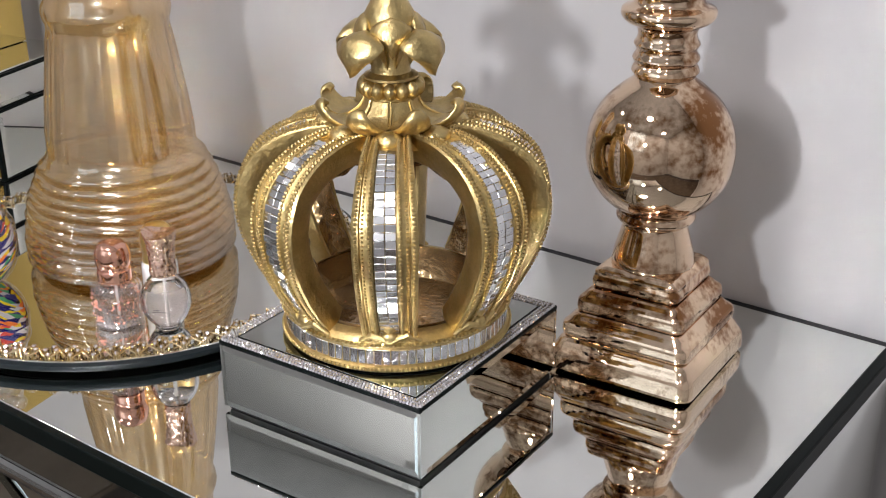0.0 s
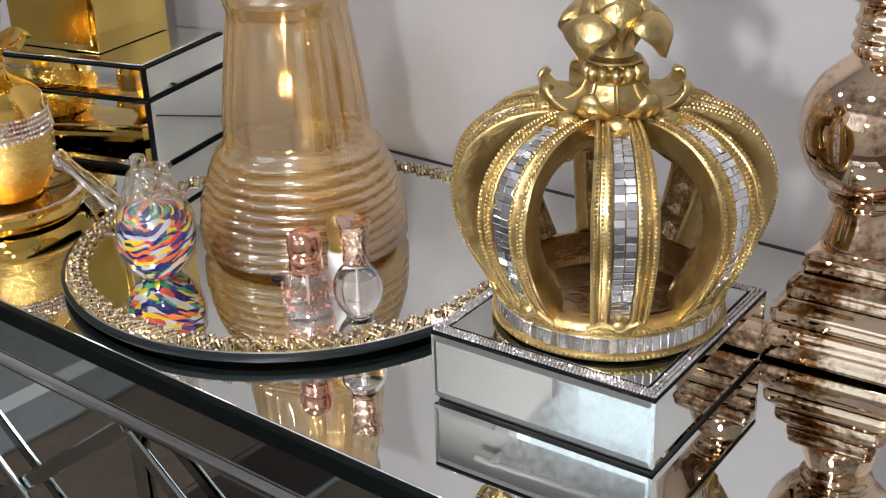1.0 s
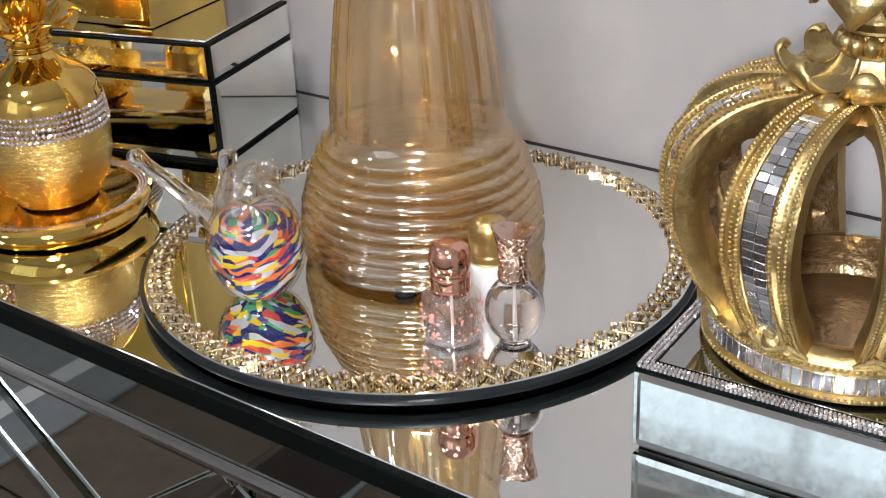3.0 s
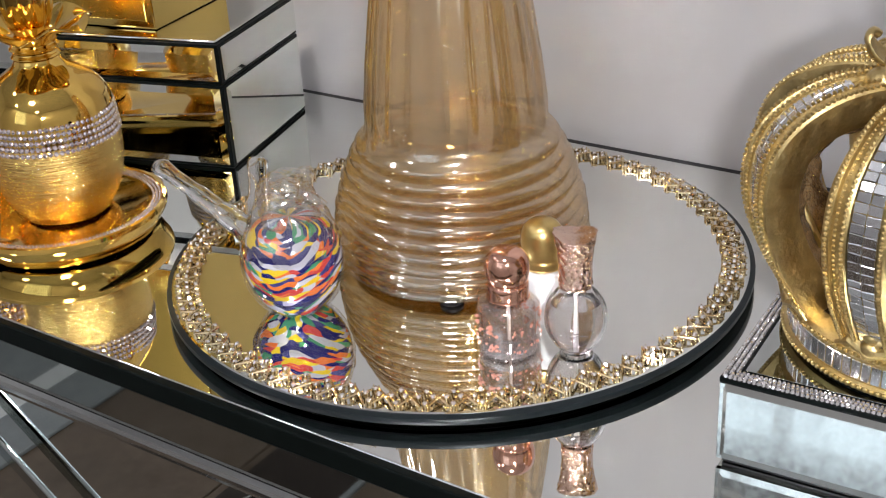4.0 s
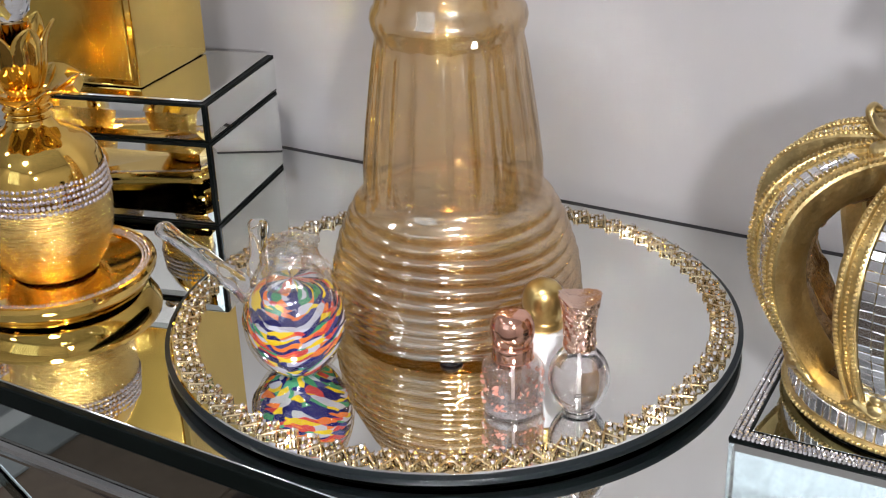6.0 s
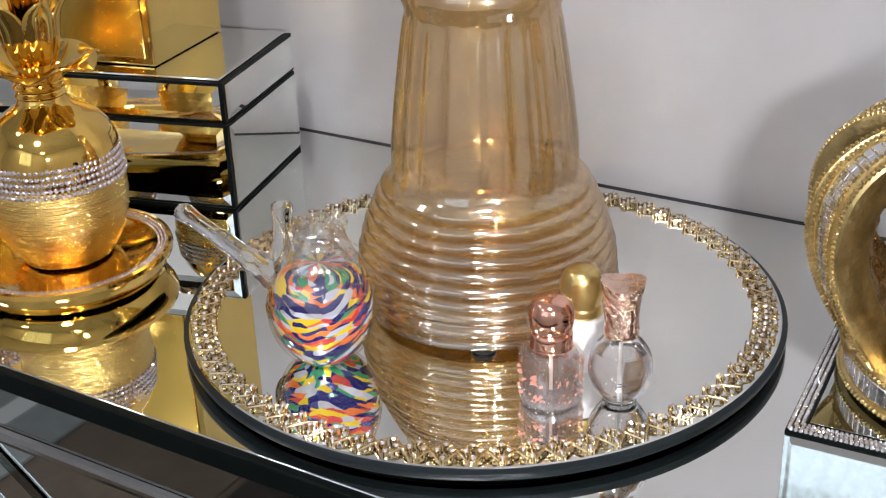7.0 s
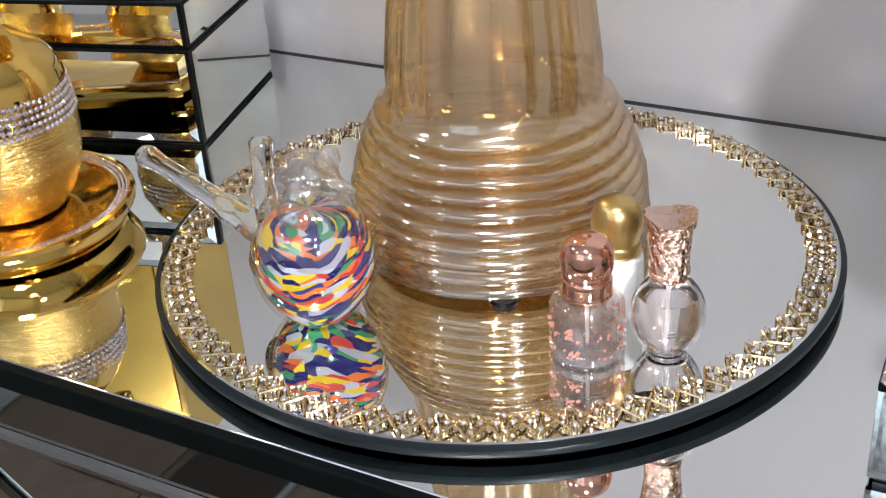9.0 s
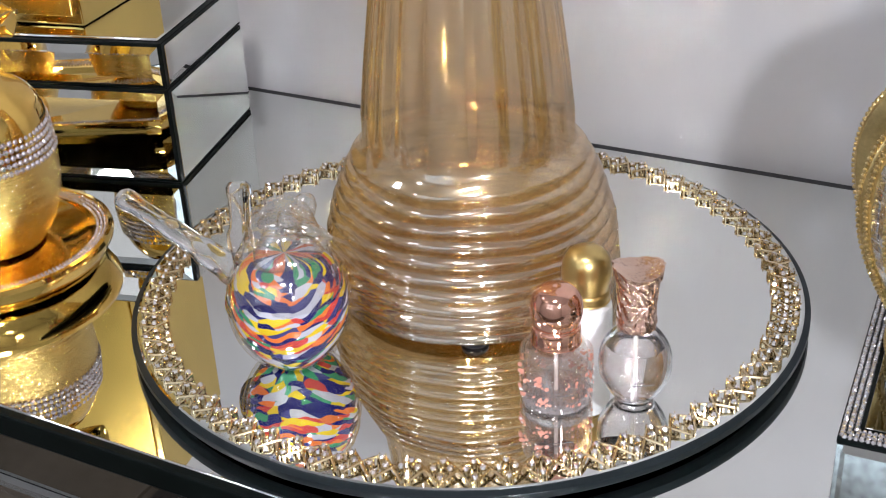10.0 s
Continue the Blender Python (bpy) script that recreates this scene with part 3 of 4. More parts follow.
for k in range(3):
    a = radians(-63 + 120 * k)
    part("foot", lathe([(0, -0.0002), (0.0055, -0.0002), (0.0065, 0.001), (0.0060, 0.0032), (0, 0.0036)], 20), RUBBER, vase, "black rubber foot",
         m=pose(0.0605 * math.cos(a), 0.0605 * math.sin(a), 0.0003))

# ---- mirrored plinth box under the crown ----
BW, BD, BH = 0.138, 0.142, 0.0455
plinth = thing("mirrored_box", pose(0.0645, 0.0772, 0, 0, 0, 3.0), "square mirrored plinth box edged with rhinestones", "box")
part("core", block(BW - 0.005, BD - 0.005, BH - 0.004, m=pose(0, 0, 0.0006)), BLACK, plinth, smooth=False)
for k, (w, d) in enumerate(((BW, BD), (BD, BW), (BW, BD), (BD, BW))):
    part("side_panel", panel(w - 0.0005, BH - 0.0065, 0.0035, 0.0005, 0.0026), MIRROR, plinth, "bevelled mirror panel", smooth=False,
         m=Matrix.Rotation(radians(90 * k), 4, "Z") @ pose(0, -d / 2 + 0.0026, 0.0030))
part("top_edge", block(BW, BD, 0.003, 0.0006, 1, m=pose(0, 0, BH - 0.0035)), EDGE, plinth)
part("top_mirror", block(BW - 0.017, BD - 0.017, 0.0007, 0.0002, 1, m=pose(0, 0, BH - 0.0005)), MIRROR_D, plinth, "dark reflecting mirror top")
st = bmesh.new()
n = 66
for row in range(3):
    o = 0.0014 + row * 0.0023
    for k in range(n):
        f = (k + 0.5) / n - 0.5
        for x, y in ((f * (BW - 2 * o), -BD / 2 + o), (f * (BW - 2 * o), BD / 2 - o), (-BW / 2 + o, f * (BD - 2 * o)), (BW / 2 - o, f * (BD - 2 * o))):
            gem(0.00112, 0.0013, pose(x, y, BH - 0.0006, random.uniform(-8, 8), random.uniform(-8, 8), random.uniform(0, 60)), st, 6)
part("rhinestone_trim", st, STONE_M, plinth, "three rows of small rhinestones", kind="stuff", smooth=False)

# ---- crown ----
crown = thing("crown", pose(0.0678, 0.0778, BH + 0.0018, 0, 0, -54.0), "gilded decorative crown set with small mirror tiles", "crown")
part("base_ring", lathe([(0.0575, 0.0), (0.0625, 0.0002), (0.0642, 0.0018), (0.0640, 0.0035), (0.0625, 0.0042), (0.0622, 0.0140), (0.0630, 0.0150),
                         (0.0640, 0.0162), (0.0640, 0.0180), (0.0625, 0.0195), (0.0600, 0.0215), (0.0560, 0.0225), (0.0545, 0.0200), (0.0545, 0.003)], 96, ring=True), CROWN, crown,
     "antique gold ring")
part("inner_lining", lathe([(0.0, 0.0040), (0.0500, 0.0040), (0.0525, 0.0080), (0.0535, 0.0230), (0.0544, 0.0232), (0.0544, 0.0032), (0.0, 0.0032)], 64), LINING, crown, "brown resin lining")
part("felt_base", lathe([(0.0, -0.0015), (0.0585, -0.0015), (0.0600, -0.0008), (0.0600, 0.0001), (0.0, 0.0001)], 72), BLACK, crown, "black felt base")
rope = bmesh.new()
for z, r, cnt in ((0.0026, 0.0645, 150), (0.0170, 0.0643, 150)):
    for k in range(cnt):
        a = 2 * math.pi * k / cnt
        ball(0.00115, pose(r * math.cos(a), r * math.sin(a), z), 1, rope)
part("bead_trim", rope, CROWN, crown, kind="stuff")
tb = bmesh.new()
block(0.0041, 0.0012, 0.0088, 0.0004, 1, m=pose(0, 0, -0.0044), bm=tb)
band_me = mesh_of("mirror_tile", tb, TILE, smooth=False)
NB = 88
for k in range(NB):
    a = 2 * math.pi * (k + 0.5) / NB
    piece("mirror_tile", band_me, crown, Matrix.Rotation(a, 4, "Z") @ pose(0.0622, 0, 0.0092, random.uniform(-2.5, 2.5), random.uniform(-2.5, 2.5), 90 + random.uniform(-3, 3)))

# ribs: an outline in the (radius, height) plane, swept as a moulded strap
RIB = smooth_rows([(0.0600, 0.0190), (0.0680, 0.0310), (0.0760, 0.0460), (0.0822, 0.0640), (0.0832, 0.0820), (0.0775, 0.0990), (0.0640, 0.1115), (0.0470, 0.1180),
                   (0.0290, 0.1195), (0.0150, 0.1175)], 6)


def strap():
    """Cross section across y, from the outside to the inside, carried along the rib's outline."""
    half = [(0.0165, -0.0030), (0.0165, 0.0000), (0.0150, 0.0012), (0.0130, 0.0012), (0.0122, 0.0000), (0.0092, 0.0004), (0.0078, 0.0012), (0.0062, 0.0006), (0.0059, -0.0010)]
    sec = half + [(-y, h) for y, h in reversed(half)] + [(-0.0155, -0.0090), (-0.0115, -0.0150), (0.0, -0.0165), (0.0115, -0.0150), (0.0155, -0.0090)]
    bm = bmesh.new()
    rows = []
    for i, p in enumerate(RIB):
        a, b = RIB[max(i - 1, 0)], RIB[min(i + 1, len(RIB) - 1)]
        t = (b - a).normalized()
        nrm = Vector((t.y, -t.x, 0))
        k = (1.0 - 0.42 * max(0, (i / len(RIB) - 0.50) / 0.50)) * (0.86 + 0.14 * min(1, i / len(RIB) / 0.4))
        rows.append([bm.verts.new((p.x + nrm.x * h, y * k, p.y + nrm.y * h)) for y, h in sec])
    for a, b in zip(rows, rows[1:]):
        for j in range(len(sec)):
            q = (j + 1) % len(sec)
            bm.faces.new((a[j], a[q], b[q], b[j]))
    bm.faces.new(rows[0])
    bm.faces.new(rows[-1])
    return bm


def along(f):
    """The place and slope at the share f of the rib's length."""
    x = f * (len(RIB) - 1)
    i = min(int(x), len(RIB) - 2)
    p = RIB[i].lerp(RIB[i + 1], x - i)
    t = (RIB[i + 1] - RIB[i]).normalized()
    return p, t, Vector((t.y, -t.x, 0)), (1.0 - 0.42 * max(0, (f - 0.50) / 0.50)) * (0.86 + 0.14 * min(1, f / 0.4))


beads = bmesh.new()
nb = 70
for k in range(nb):
    p, t, nrm, sc = along((k + 0.5) / nb * 0.93)
    for y, rise, size in ((0.0146, 0.0014, 0.00112), (0.0112, 0.0006, 0.00070), (0.0077, 0.0018, 0.00105)):
        for s in (-1, 1):
            ball(size, pose(p.x + nrm.x * rise, s * y * sc, p.y + nrm.y * rise), 1, beads)
lb = bmesh.new()
rows = []
for i, p in enumerate(RIB):
    a, b = RIB[max(i - 1, 0)], RIB[min(i + 1, len(RIB) - 1)]
    t = (b - a).normalized()
    nrm = Vector((t.y, -t.x, 0))
    k = (1.0 - 0.42 * max(0, (i / len(RIB) - 0.50) / 0.50)) * (0.86 + 0.14 * min(1, i / len(RIB) / 0.4))
    sec = [(-0.0098, -0.0150), (-0.0062, -0.0174), (0, -0.0180), (0.0062, -0.0174), (0.0098, -0.0150), (0.0060, -0.0152), (0, -0.0156), (-0.0060, -0.0152)]
    row = []
    for y, h in sec:
        # the cast inside is left rough, with lumps and folds
        lump = 0.0034 * (noise.noise(Vector((p.x * 95, y * 150, p.y * 95))) - 0.35) if h < -0.0168 else 0.0
        row.append(lb.verts.new((p.x + nrm.x * (h + lump), y * k, p.y + nrm.y * (h + lump))))
    rows.append(row)
for a, b in zip(rows, rows[1:]):
    for j in range(8):
        lb.faces.new((a[j], a[(j + 1) % 8], b[(j + 1) % 8], b[j]))
lining_me = mesh_of("lining", lb, LINING)
strap_me, bead_me = mesh_of("rib", strap(), CROWN), mesh_of("bead_trim", beads, CROWN)
NT = 30
tl = bmesh.new()
block(0.0056, 0.0010, 0.0039, 0.0003, 1, m=pose(0, 0, -0.00195), bm=tl)
tile_me = mesh_of("mirror_tile", tl, TILE, smooth=False)
rosette = bmesh.new()
for x, y, z, r in ((0.0655, 0, 0.0225, 0.0046), (0.0630, 0.0065, 0.0215, 0.0034), (0.0630, -0.0065, 0.0215, 0.0034), (0.0620, 0.0115, 0.0205, 0.0026), (0.0620, -0.0115, 0.0205, 0.0026),
                   (0.0665, 0.0, 0.0285, 0.0030)):
    ball(r, pose(x, y, z) @ Matrix.Diagonal((0.7, 1.1, 0.9, 1)), 2, rosette)
sweep([(0.0625, -0.016, 0.0195), (0.0655, -0.009, 0.0245), (0.066, 0, 0.0205), (0.0655, 0.009, 0.0245), (0.0625, 0.016, 0.0195)], [0.001, 0.0022, 0.0026, 0.0022, 0.001], 8, rosette)
ros_me = mesh_of("rosette", rosette, CROWN)
knob_me = mesh_of("knob", ball(0.0064, pose(0.0345, 0, 0.1190) @ Matrix.Diagonal((1.1, 1.2, 0.8, 1)), 3), CROWN)


def tongue(rows, widths, thick=0.0013, droop=0.20, ridge=0.0012):
    """A thick curved leaf along rows in the xz plane, its edges bent down and its midrib raised."""
    bm = bmesh.new()
    line = smooth_rows(rows, 4)
    wide = [w.x for w in smooth_rows([(w, 0) for w in widths], 4)]
    rings = []
    for i, p in enumerate(line):
        a, b = line[max(i - 1, 0)], line[min(i + 1, len(line) - 1)]
        t = (b - a).normalized()
        nrm = Vector((-t.z, 0, t.x))
        w = max(wide[i], 0.0006)
        row = []
        for lay in (thick, -thick):
            for f in (-1, -0.5, 0, 0.5, 1) if lay > 0 else (1, 0.5, 0, -0.5, -1):
                off = lay * (1 - 0.7 * abs(f)) - droop * w * f * f + (ridge if f == 0 else 0)
                row.append(bm.verts.new(p + nrm * off + Vector((0, f * w, 0))))
        rings.append(row)
    for a, b in zip(rings, rings[1:]):
        for j in range(10):
            bm.faces.new((a[j], a[(j + 1) % 10], b[(j + 1) % 10], b[j]))
    bm.faces.new(rings[0])
    bm.faces.new(rings[-1])
    return bm


leaf_rows = [(0.0105, 0, 0.1370), (0.0140, 0, 0.1275), (0.0215, 0, 0.1215), (0.0300, 0, 0.1210), (0.0372, 0, 0.1255), (0.0405, 0, 0.1320), (0.0380, 0, 0.1352), (0.0350, 0, 0.1335)]
curl_me = mesh_of("acanthus_leaf", tongue(leaf_rows, (0.0055, 0.0075, 0.0100, 0.0105, 0.0085, 0.0060, 0.0040, 0.0020), 0.0017, -0.22, 0.0008), CROWN, angle=70)
for k in range(8):
    R = Matrix.Rotation(radians(45 * k), 4, "Z")
    rib = piece("rib", strap_me, crown, R)
    piece("bead_trim", bead_me, rib, Matrix(), kind="stuff")
    piece("lining", lining_me, rib, Matrix())
    piece("rosette", ros_me, crown, R)
    piece("knob", knob_me, crown, R)
    piece("acanthus_leaf", curl_me, crown, Matrix.Rotation(radians(45 * k + 22.5), 4, "Z"))
    for j in range(NT):
        p, t, nrm, sc = along(0.045 + 0.735 * (j + 0.5) / NT)
        e = 0.0002
        base = Matrix(((nrm.x, 0, t.x, p.x + nrm.x * e), (0, 1, 0, 0), (nrm.y, 0, t.y, p.y + nrm.y * e), (0, 0, 0, 1)))
        for s in (-1, 1):
            piece("mirror_tile", tile_me, rib, base @ pose(0, s * 0.0029 * sc, 0, 0, 0, 90) @ pose(0, 0, 0, random.uniform(-9, 9), 0, random.uniform(-9, 9)) @ Matrix.Diagonal((sc, 1, 1, 1)))
part("stem", lathe([(0.036, 0.1130), (0.0310, 0.1165), (0.0235, 0.1205), (0.0175, 0.1250), (0.0142, 0.1295), (0.0132, 0.1325), (0.0150, 0.1340), (0.0150, 0.1352), (0.0115, 0.1380), (0.0115, 0.1425),
                    (0.0145, 0.1440), (0.0145, 0.1452), (0.0105, 0.1470), (0.0100, 0.1530), (0.0125, 0.1640), (0.0100, 0.1690), (0.0, 0.170)], 96, flute=lambda a, z: 1 + 0.05 * math.cos(8 * a) * (z < 0.131) * min(1, (0.132 - z) / 0.012)), CROWN, crown)
bead_one = mesh_of("bead", ball(0.0044), CROWN)
for k in range(14):
    piece("bead", bead_one, crown, Matrix.Rotation(2 * math.pi * k / 14, 4, "Z") @ pose(0.0138, 0, 0.1387) @ Matrix.Diagonal((1, 0.8, 1.1, 1)))


petal_rows = [(0.006, 0, 0.149), (0.0105, 0, 0.160), (0.018, 0, 0.1690), (0.0262, 0, 0.1672), (0.0306, 0, 0.1590), (0.0285, 0, 0.1500)]
petal_me = mesh_of("petal", tongue(petal_rows, (0.0050, 0.0090, 0.0135, 0.0150, 0.0110, 0.0012), 0.0020, 0.30, 0.0006), CROWN, angle=80)
for k in range(4):
    piece("petal", petal_me, crown, Matrix.Rotation(radians(51 + 90 * k), 4, "Z"))
    piece("petal", petal_me, crown, Matrix.Rotation(radians(6 + 90 * k), 4, "Z") @ Matrix.Translation((0, 0, 0.020)) @ Matrix.Diagonal((0.58, 0.72, 0.92, 1)))
part("bud", lathe([(0.009, 0.160), (0.0135, 0.170), (0.0130, 0.178), (0.0085, 0.186), (0.0, 0.191)], 32), CROWN, crown)

# ---- mercury glass candlestick ----
def turned_square(rows, corner=0.18, n=7):
    """A square moulding with rounded corners from (half width, z) rows."""
    bm = bmesh.new()
    rings = []
    for h, z in rows:
        c = h * corner
        loop = []
        for q in range(4):
            cx, cy = ((h - c, h - c), (c - h, h - c), (c - h, c - h), (h - c, c - h))[q]
            for i in range(n):
                a = math.pi / 2 * (q + i / (n - 1))
                loop.append(bm.verts.new((cx + c * math.cos(a), cy + c * math.sin(a), z + 0.0009 * noise.noise(Vector((cx * 60, cy * 60, z * 90))))))
        rings.append(loop)
    for a, b in zip(rings, rings[1:]):
        for i in range(len(a)):
            j = (i + 1) % len(a)
            bm.faces.new((a[i], a[j], b[j], b[i]))
    bm.faces.new(rings[0])
    bm.faces.new(rings[-1])
    return bm


cs = thing("candlestick", pose(0.1655, 0.2000, 0, 0, 0, 4), "rose gold mercury glass candlestick on a stepped square foot", "candlestick")
z = 0.0012
for half, nxt, h in ((0.0460, 0.0415, 0.0212), (0.0405, 0.0355, 0.0148), (0.0340, 0.0290, 0.0148), (0.0275, 0.0250, 0.0140)):
    rows = [(p.x, p.y + z) for p in smooth_rows([(half - 0.0035, 0.0), (half - 0.0006, 0.0012), (half, 0.0035), (half - 0.0002, h * 0.45), (half - 0.0010, h * 0.62),
                                                 (nxt + 0.0015, h * 0.78), (nxt, h * 0.92), (nxt - 0.0020, h + 0.0004)], 2)]
    part("step", turned_square(rows, 0.16), ROSE, cs, angle=50)
    z += h
shaft = smooth_rows([(0.0240, 0.0655), (0.0245, 0.0680), (0.0228, 0.0760), (0.0200, 0.0860), (0.0190, 0.0915), (0.0225, 0.0940), (0.0232, 0.0965), (0.0225, 0.0990), (0.0240, 0.1010),
                     (0.0330, 0.1090), (0.0405, 0.1215), (0.0427, 0.1360), (0.0405, 0.1510), (0.0340, 0.1635), (0.0250, 0.1725), (0.0178, 0.1780), (0.0172, 0.1800),
                     (0.0190, 0.1825), (0.0180, 0.1855), (0.0172, 0.1870), (0.0188, 0.1900), (0.0172, 0.1930), (0.0168, 0.1950), (0.0184, 0.1980), (0.0168, 0.2010), (0.0164, 0.2040),
                     (0.0180, 0.2080), (0.0235, 0.2105), (0.0262, 0.2140), (0.0255, 0.2180), (0.0200, 0.2205), (0.0195, 0.2260), (0.0260, 0.2360), (0.0270, 0.2420), (0.0, 0.2430)], 3)
part("shaft", lathe([(max(p.x, 0), p.y) for p in shaft], 64), ROSE, cs)

# ---- stacked mirror boxes with a gold box on top ----
for z0, z1, lab in ((0.0, 0.0615, "mirrored storage box standing on the console"), (0.0617, 0.0905, "shallow mirrored box resting on a deeper one")):
    sb = thing("mirrored_box", pose(-0.4235, 0.1535, z0, 0, 0, 15), lab, "box", "stacked mirror boxes")
    w, d, h = 0.21, 0.123, z1 - z0
    part("core", block(w - 0.002, d - 0.002, h - 0.0006, 0.0005, 1, m=pose(-w / 2, d / 2, 0.0003)), EDGE, sb, smooth=False)
    part("front_panel", panel(w - 0.006, h - 0.0050, 0.005, 0.0009), MIRROR, sb, "bevelled mirror panel", smooth=False, m=pose(-w / 2, 0.0018, 0.0030))
    part("side_panel", panel(d - 0.007, h - 0.0050, 0.004, 0.0009), MIRROR, sb, "bevelled mirror panel", smooth=False, m=pose(-0.0018, d / 2, 0.0030, 0, 0, 90))
    if z0:
        part("top_panel", block(w - 0.008, d - 0.008, 0.0022, 0.0005, 1, m=pose(-w / 2, d / 2, h - 0.0004)), MIRROR, sb, "mirror lid")
gbx = thing("gold_box", pose(-0.4845, 0.1575, 0.0926, 0, 0, 11), "tall polished gold box with a faintly dimpled front", "box")
part("body", block(0.100, 0.092, 0.170, 0.0015, 2, m=pose(-0.050, 0.046, 0)), GOLD_P, gbx, "smooth pale gold sides")
part("front_panel", block(0.088, 0.0016, 0.158, 0.0006, 1, m=pose(-0.050, -0.0008, 0.006)), GOLD_H, gbx, "faintly dimpled gold panel")

# ---- pineapple jar on its plate ----
PX, PY = -0.4530, 0.0285
plate = thing("gold_tray", pose(PX, PY, 0, 0, 0, 2), "long shiny gold tray with a rhinestone rim", "tray")
plate.scale = (0.96, 0.96, 1.42)


LONG = 0.085


def oblong(bm):
    """Draws the half on the far left out, so that the dish becomes a long tray with round ends."""
    for v in bm.verts:
        if v.co.x < -1e-5:
            v.co.x -= LONG
    return bm


part("dish", oblong(lathe([(0, 0.0004), (0.0555, 0.0004), (0.0600, 0.0018), (0.0635, 0.0055), (0.0668, 0.0092), (0.0675, 0.0112), (0.0668, 0.0130), (0.0645, 0.0132), (0.0635, 0.0122), (0.0535, 0.0114),
                           (0.047, 0.0098), (0.0, 0.0095)], 122)), GOLD, plate)
ps = bmesh.new()
for r, z in ((0.0628, 0.0120), (0.0606, 0.0118), (0.0584, 0.0116)):
    total = 2 * math.pi * r + 2 * LONG
    cnt = int(total / 0.00235)
    for k in range(cnt):
        d = total * k / cnt
        if d < math.pi * r:
            x, y = r * math.sin(d / r), -r * math.cos(d / r)
        elif d < math.pi * r + LONG:
            x, y = -(d - math.pi * r), r
        elif d < 2 * math.pi * r + LONG:
            e = (d - math.pi * r - LONG) / r
            x, y = -LONG - r * math.sin(e), r * math.cos(e)
        else:
            x, y = -LONG + (d - 2 * math.pi * r - LONG), -r
        gem(0.00098, 0.0010, pose(x, y, z, random.uniform(-10, 10), random.uniform(-10, 10), 0), ps, 6)
part("rhinestone_rim", ps, PINKSTONE, plate, kind="stuff", smooth=False)
pine = thing("pineapple_jar", pose(PX - 0.002, PY + 0.004, 0.0139, 0, 0, 0), "gold pineapple-shaped jar with a rhinestone band", "jar", "pineapple jars on the gold tray")
pine.scale = (0.99, 0.99, 1.05)
part("body", lathe([(p.x, p.y) for p in smooth_rows([(0.0, 0.0), (0.024, 0.0004), (0.0285, 0.003), (0.0355, 0.013), (0.0405, 0.027), (0.0420, 0.042), (0.0413, 0.0525)], 4)], 72), GOLD_B, pine, "brushed gold lower body")
part("lid", lathe([(p.x, p.y) for p in smooth_rows([(0.0408, 0.0527), (0.0404, 0.0640), (0.0375, 0.0745), (0.0310, 0.0830), (0.0220, 0.0890), (0.0160, 0.0930), (0.0135, 0.0970), (0.0150, 0.0985),
                                                    (0.0132, 0.1010), (0.0152, 0.1035), (0.0132, 0.1060), (0.0150, 0.1110), (0.0, 0.1120)], 4)], 72, flute=lambda a, z: 1 + 0.02 * math.cos(6 * a) * (z > 0.062) * (z < 0.09)),
     GOLD, pine, "polished gold lid")
pb = bmesh.new()
for row in range(5):
    z = 0.0505 + row * 0.0036
    r = 0.0422 - 0.0004 * row
    for k in range(78):
        a = 2 * math.pi * (k + 0.5 * (row % 2) * 0) / 78
        gem(0.00172, 0.0013, Matrix.Rotation(a, 4, "Z") @ pose(r - 0.0005, 0, z, random.uniform(-6, 6), 90 + random.uniform(-6, 6), 0), pb, 6)
part("rhinestone_band", pb, PINKSTONE, pine, "five rows of pale rhinestones", kind="stuff", smooth=False)


def leaf(line, width):
    """A cupped, pointed gold leaf along a line in the xz plane."""
    bm = bmesh.new()
    line = smooth_rows(line, 4)
    n = len(line)
    rows = []
    for i, p in enumerate(line):
        a, b = line[max(i - 1, 0)], line[min(i + 1, n - 1)]
        t = (b - a).normalized()
        nrm = Vector((-t.z, 0, t.x))
        f = i / (n - 1)
        w = width * (0.55 + 0.9 * f - 0.2 * f * f) * (1 if f < 0.65 else max(0.05, 1 - ((f - 0.65) / 0.35) ** 1.6))
        row = []
        for lay in (0.0006, -0.0006):
            for g in (-1, -0.5, 0, 0.5, 1) if lay > 0 else (1, 0.5, 0, -0.5, -1):
                row.append(bm.verts.new(p + nrm * (lay + 0.28 * w * g * g) + Vector((0, g * w, 0))))
        rows.append(row)
    for a, b in zip(rows, rows[1:]):
        for j in range(10):
            bm.faces.new((a[j], a[(j + 1) % 10], b[(j + 1) % 10], b[j]))
    bm.faces.new(rows[0])
    bm.faces.new(rows[-1])
    return bm


low = mesh_of("leaf", leaf([(0.011, 0, 0.1040), (0.0150, 0, 0.1085), (0.0225, 0, 0.1125), (0.0310, 0, 0.1150), (0.0390, 0, 0.1135)], 0.0165), GOLD, angle=70)
high = mesh_of("leaf", leaf([(0.009, 0, 0.1110), (0.0135, 0, 0.1190), (0.0165, 0, 0.1300), (0.0190, 0, 0.1430), (0.0245, 0, 0.1530)], 0.0092), GOLD, angle=70)
for k in range(6):
    piece("leaf", low, pine, Matrix.Rotation(radians(60 * k + 12), 4, "Z"))
    piece("leaf", high, pine, Matrix.Rotation(radians(60 * k + 40), 4, "Z"))
kb = ball(0.0130, pose(0, 0, 0.1650), 2)
part("crystal_knob", kb, CRYSTAL, pine, "faceted clear crystal knob", smooth=False)
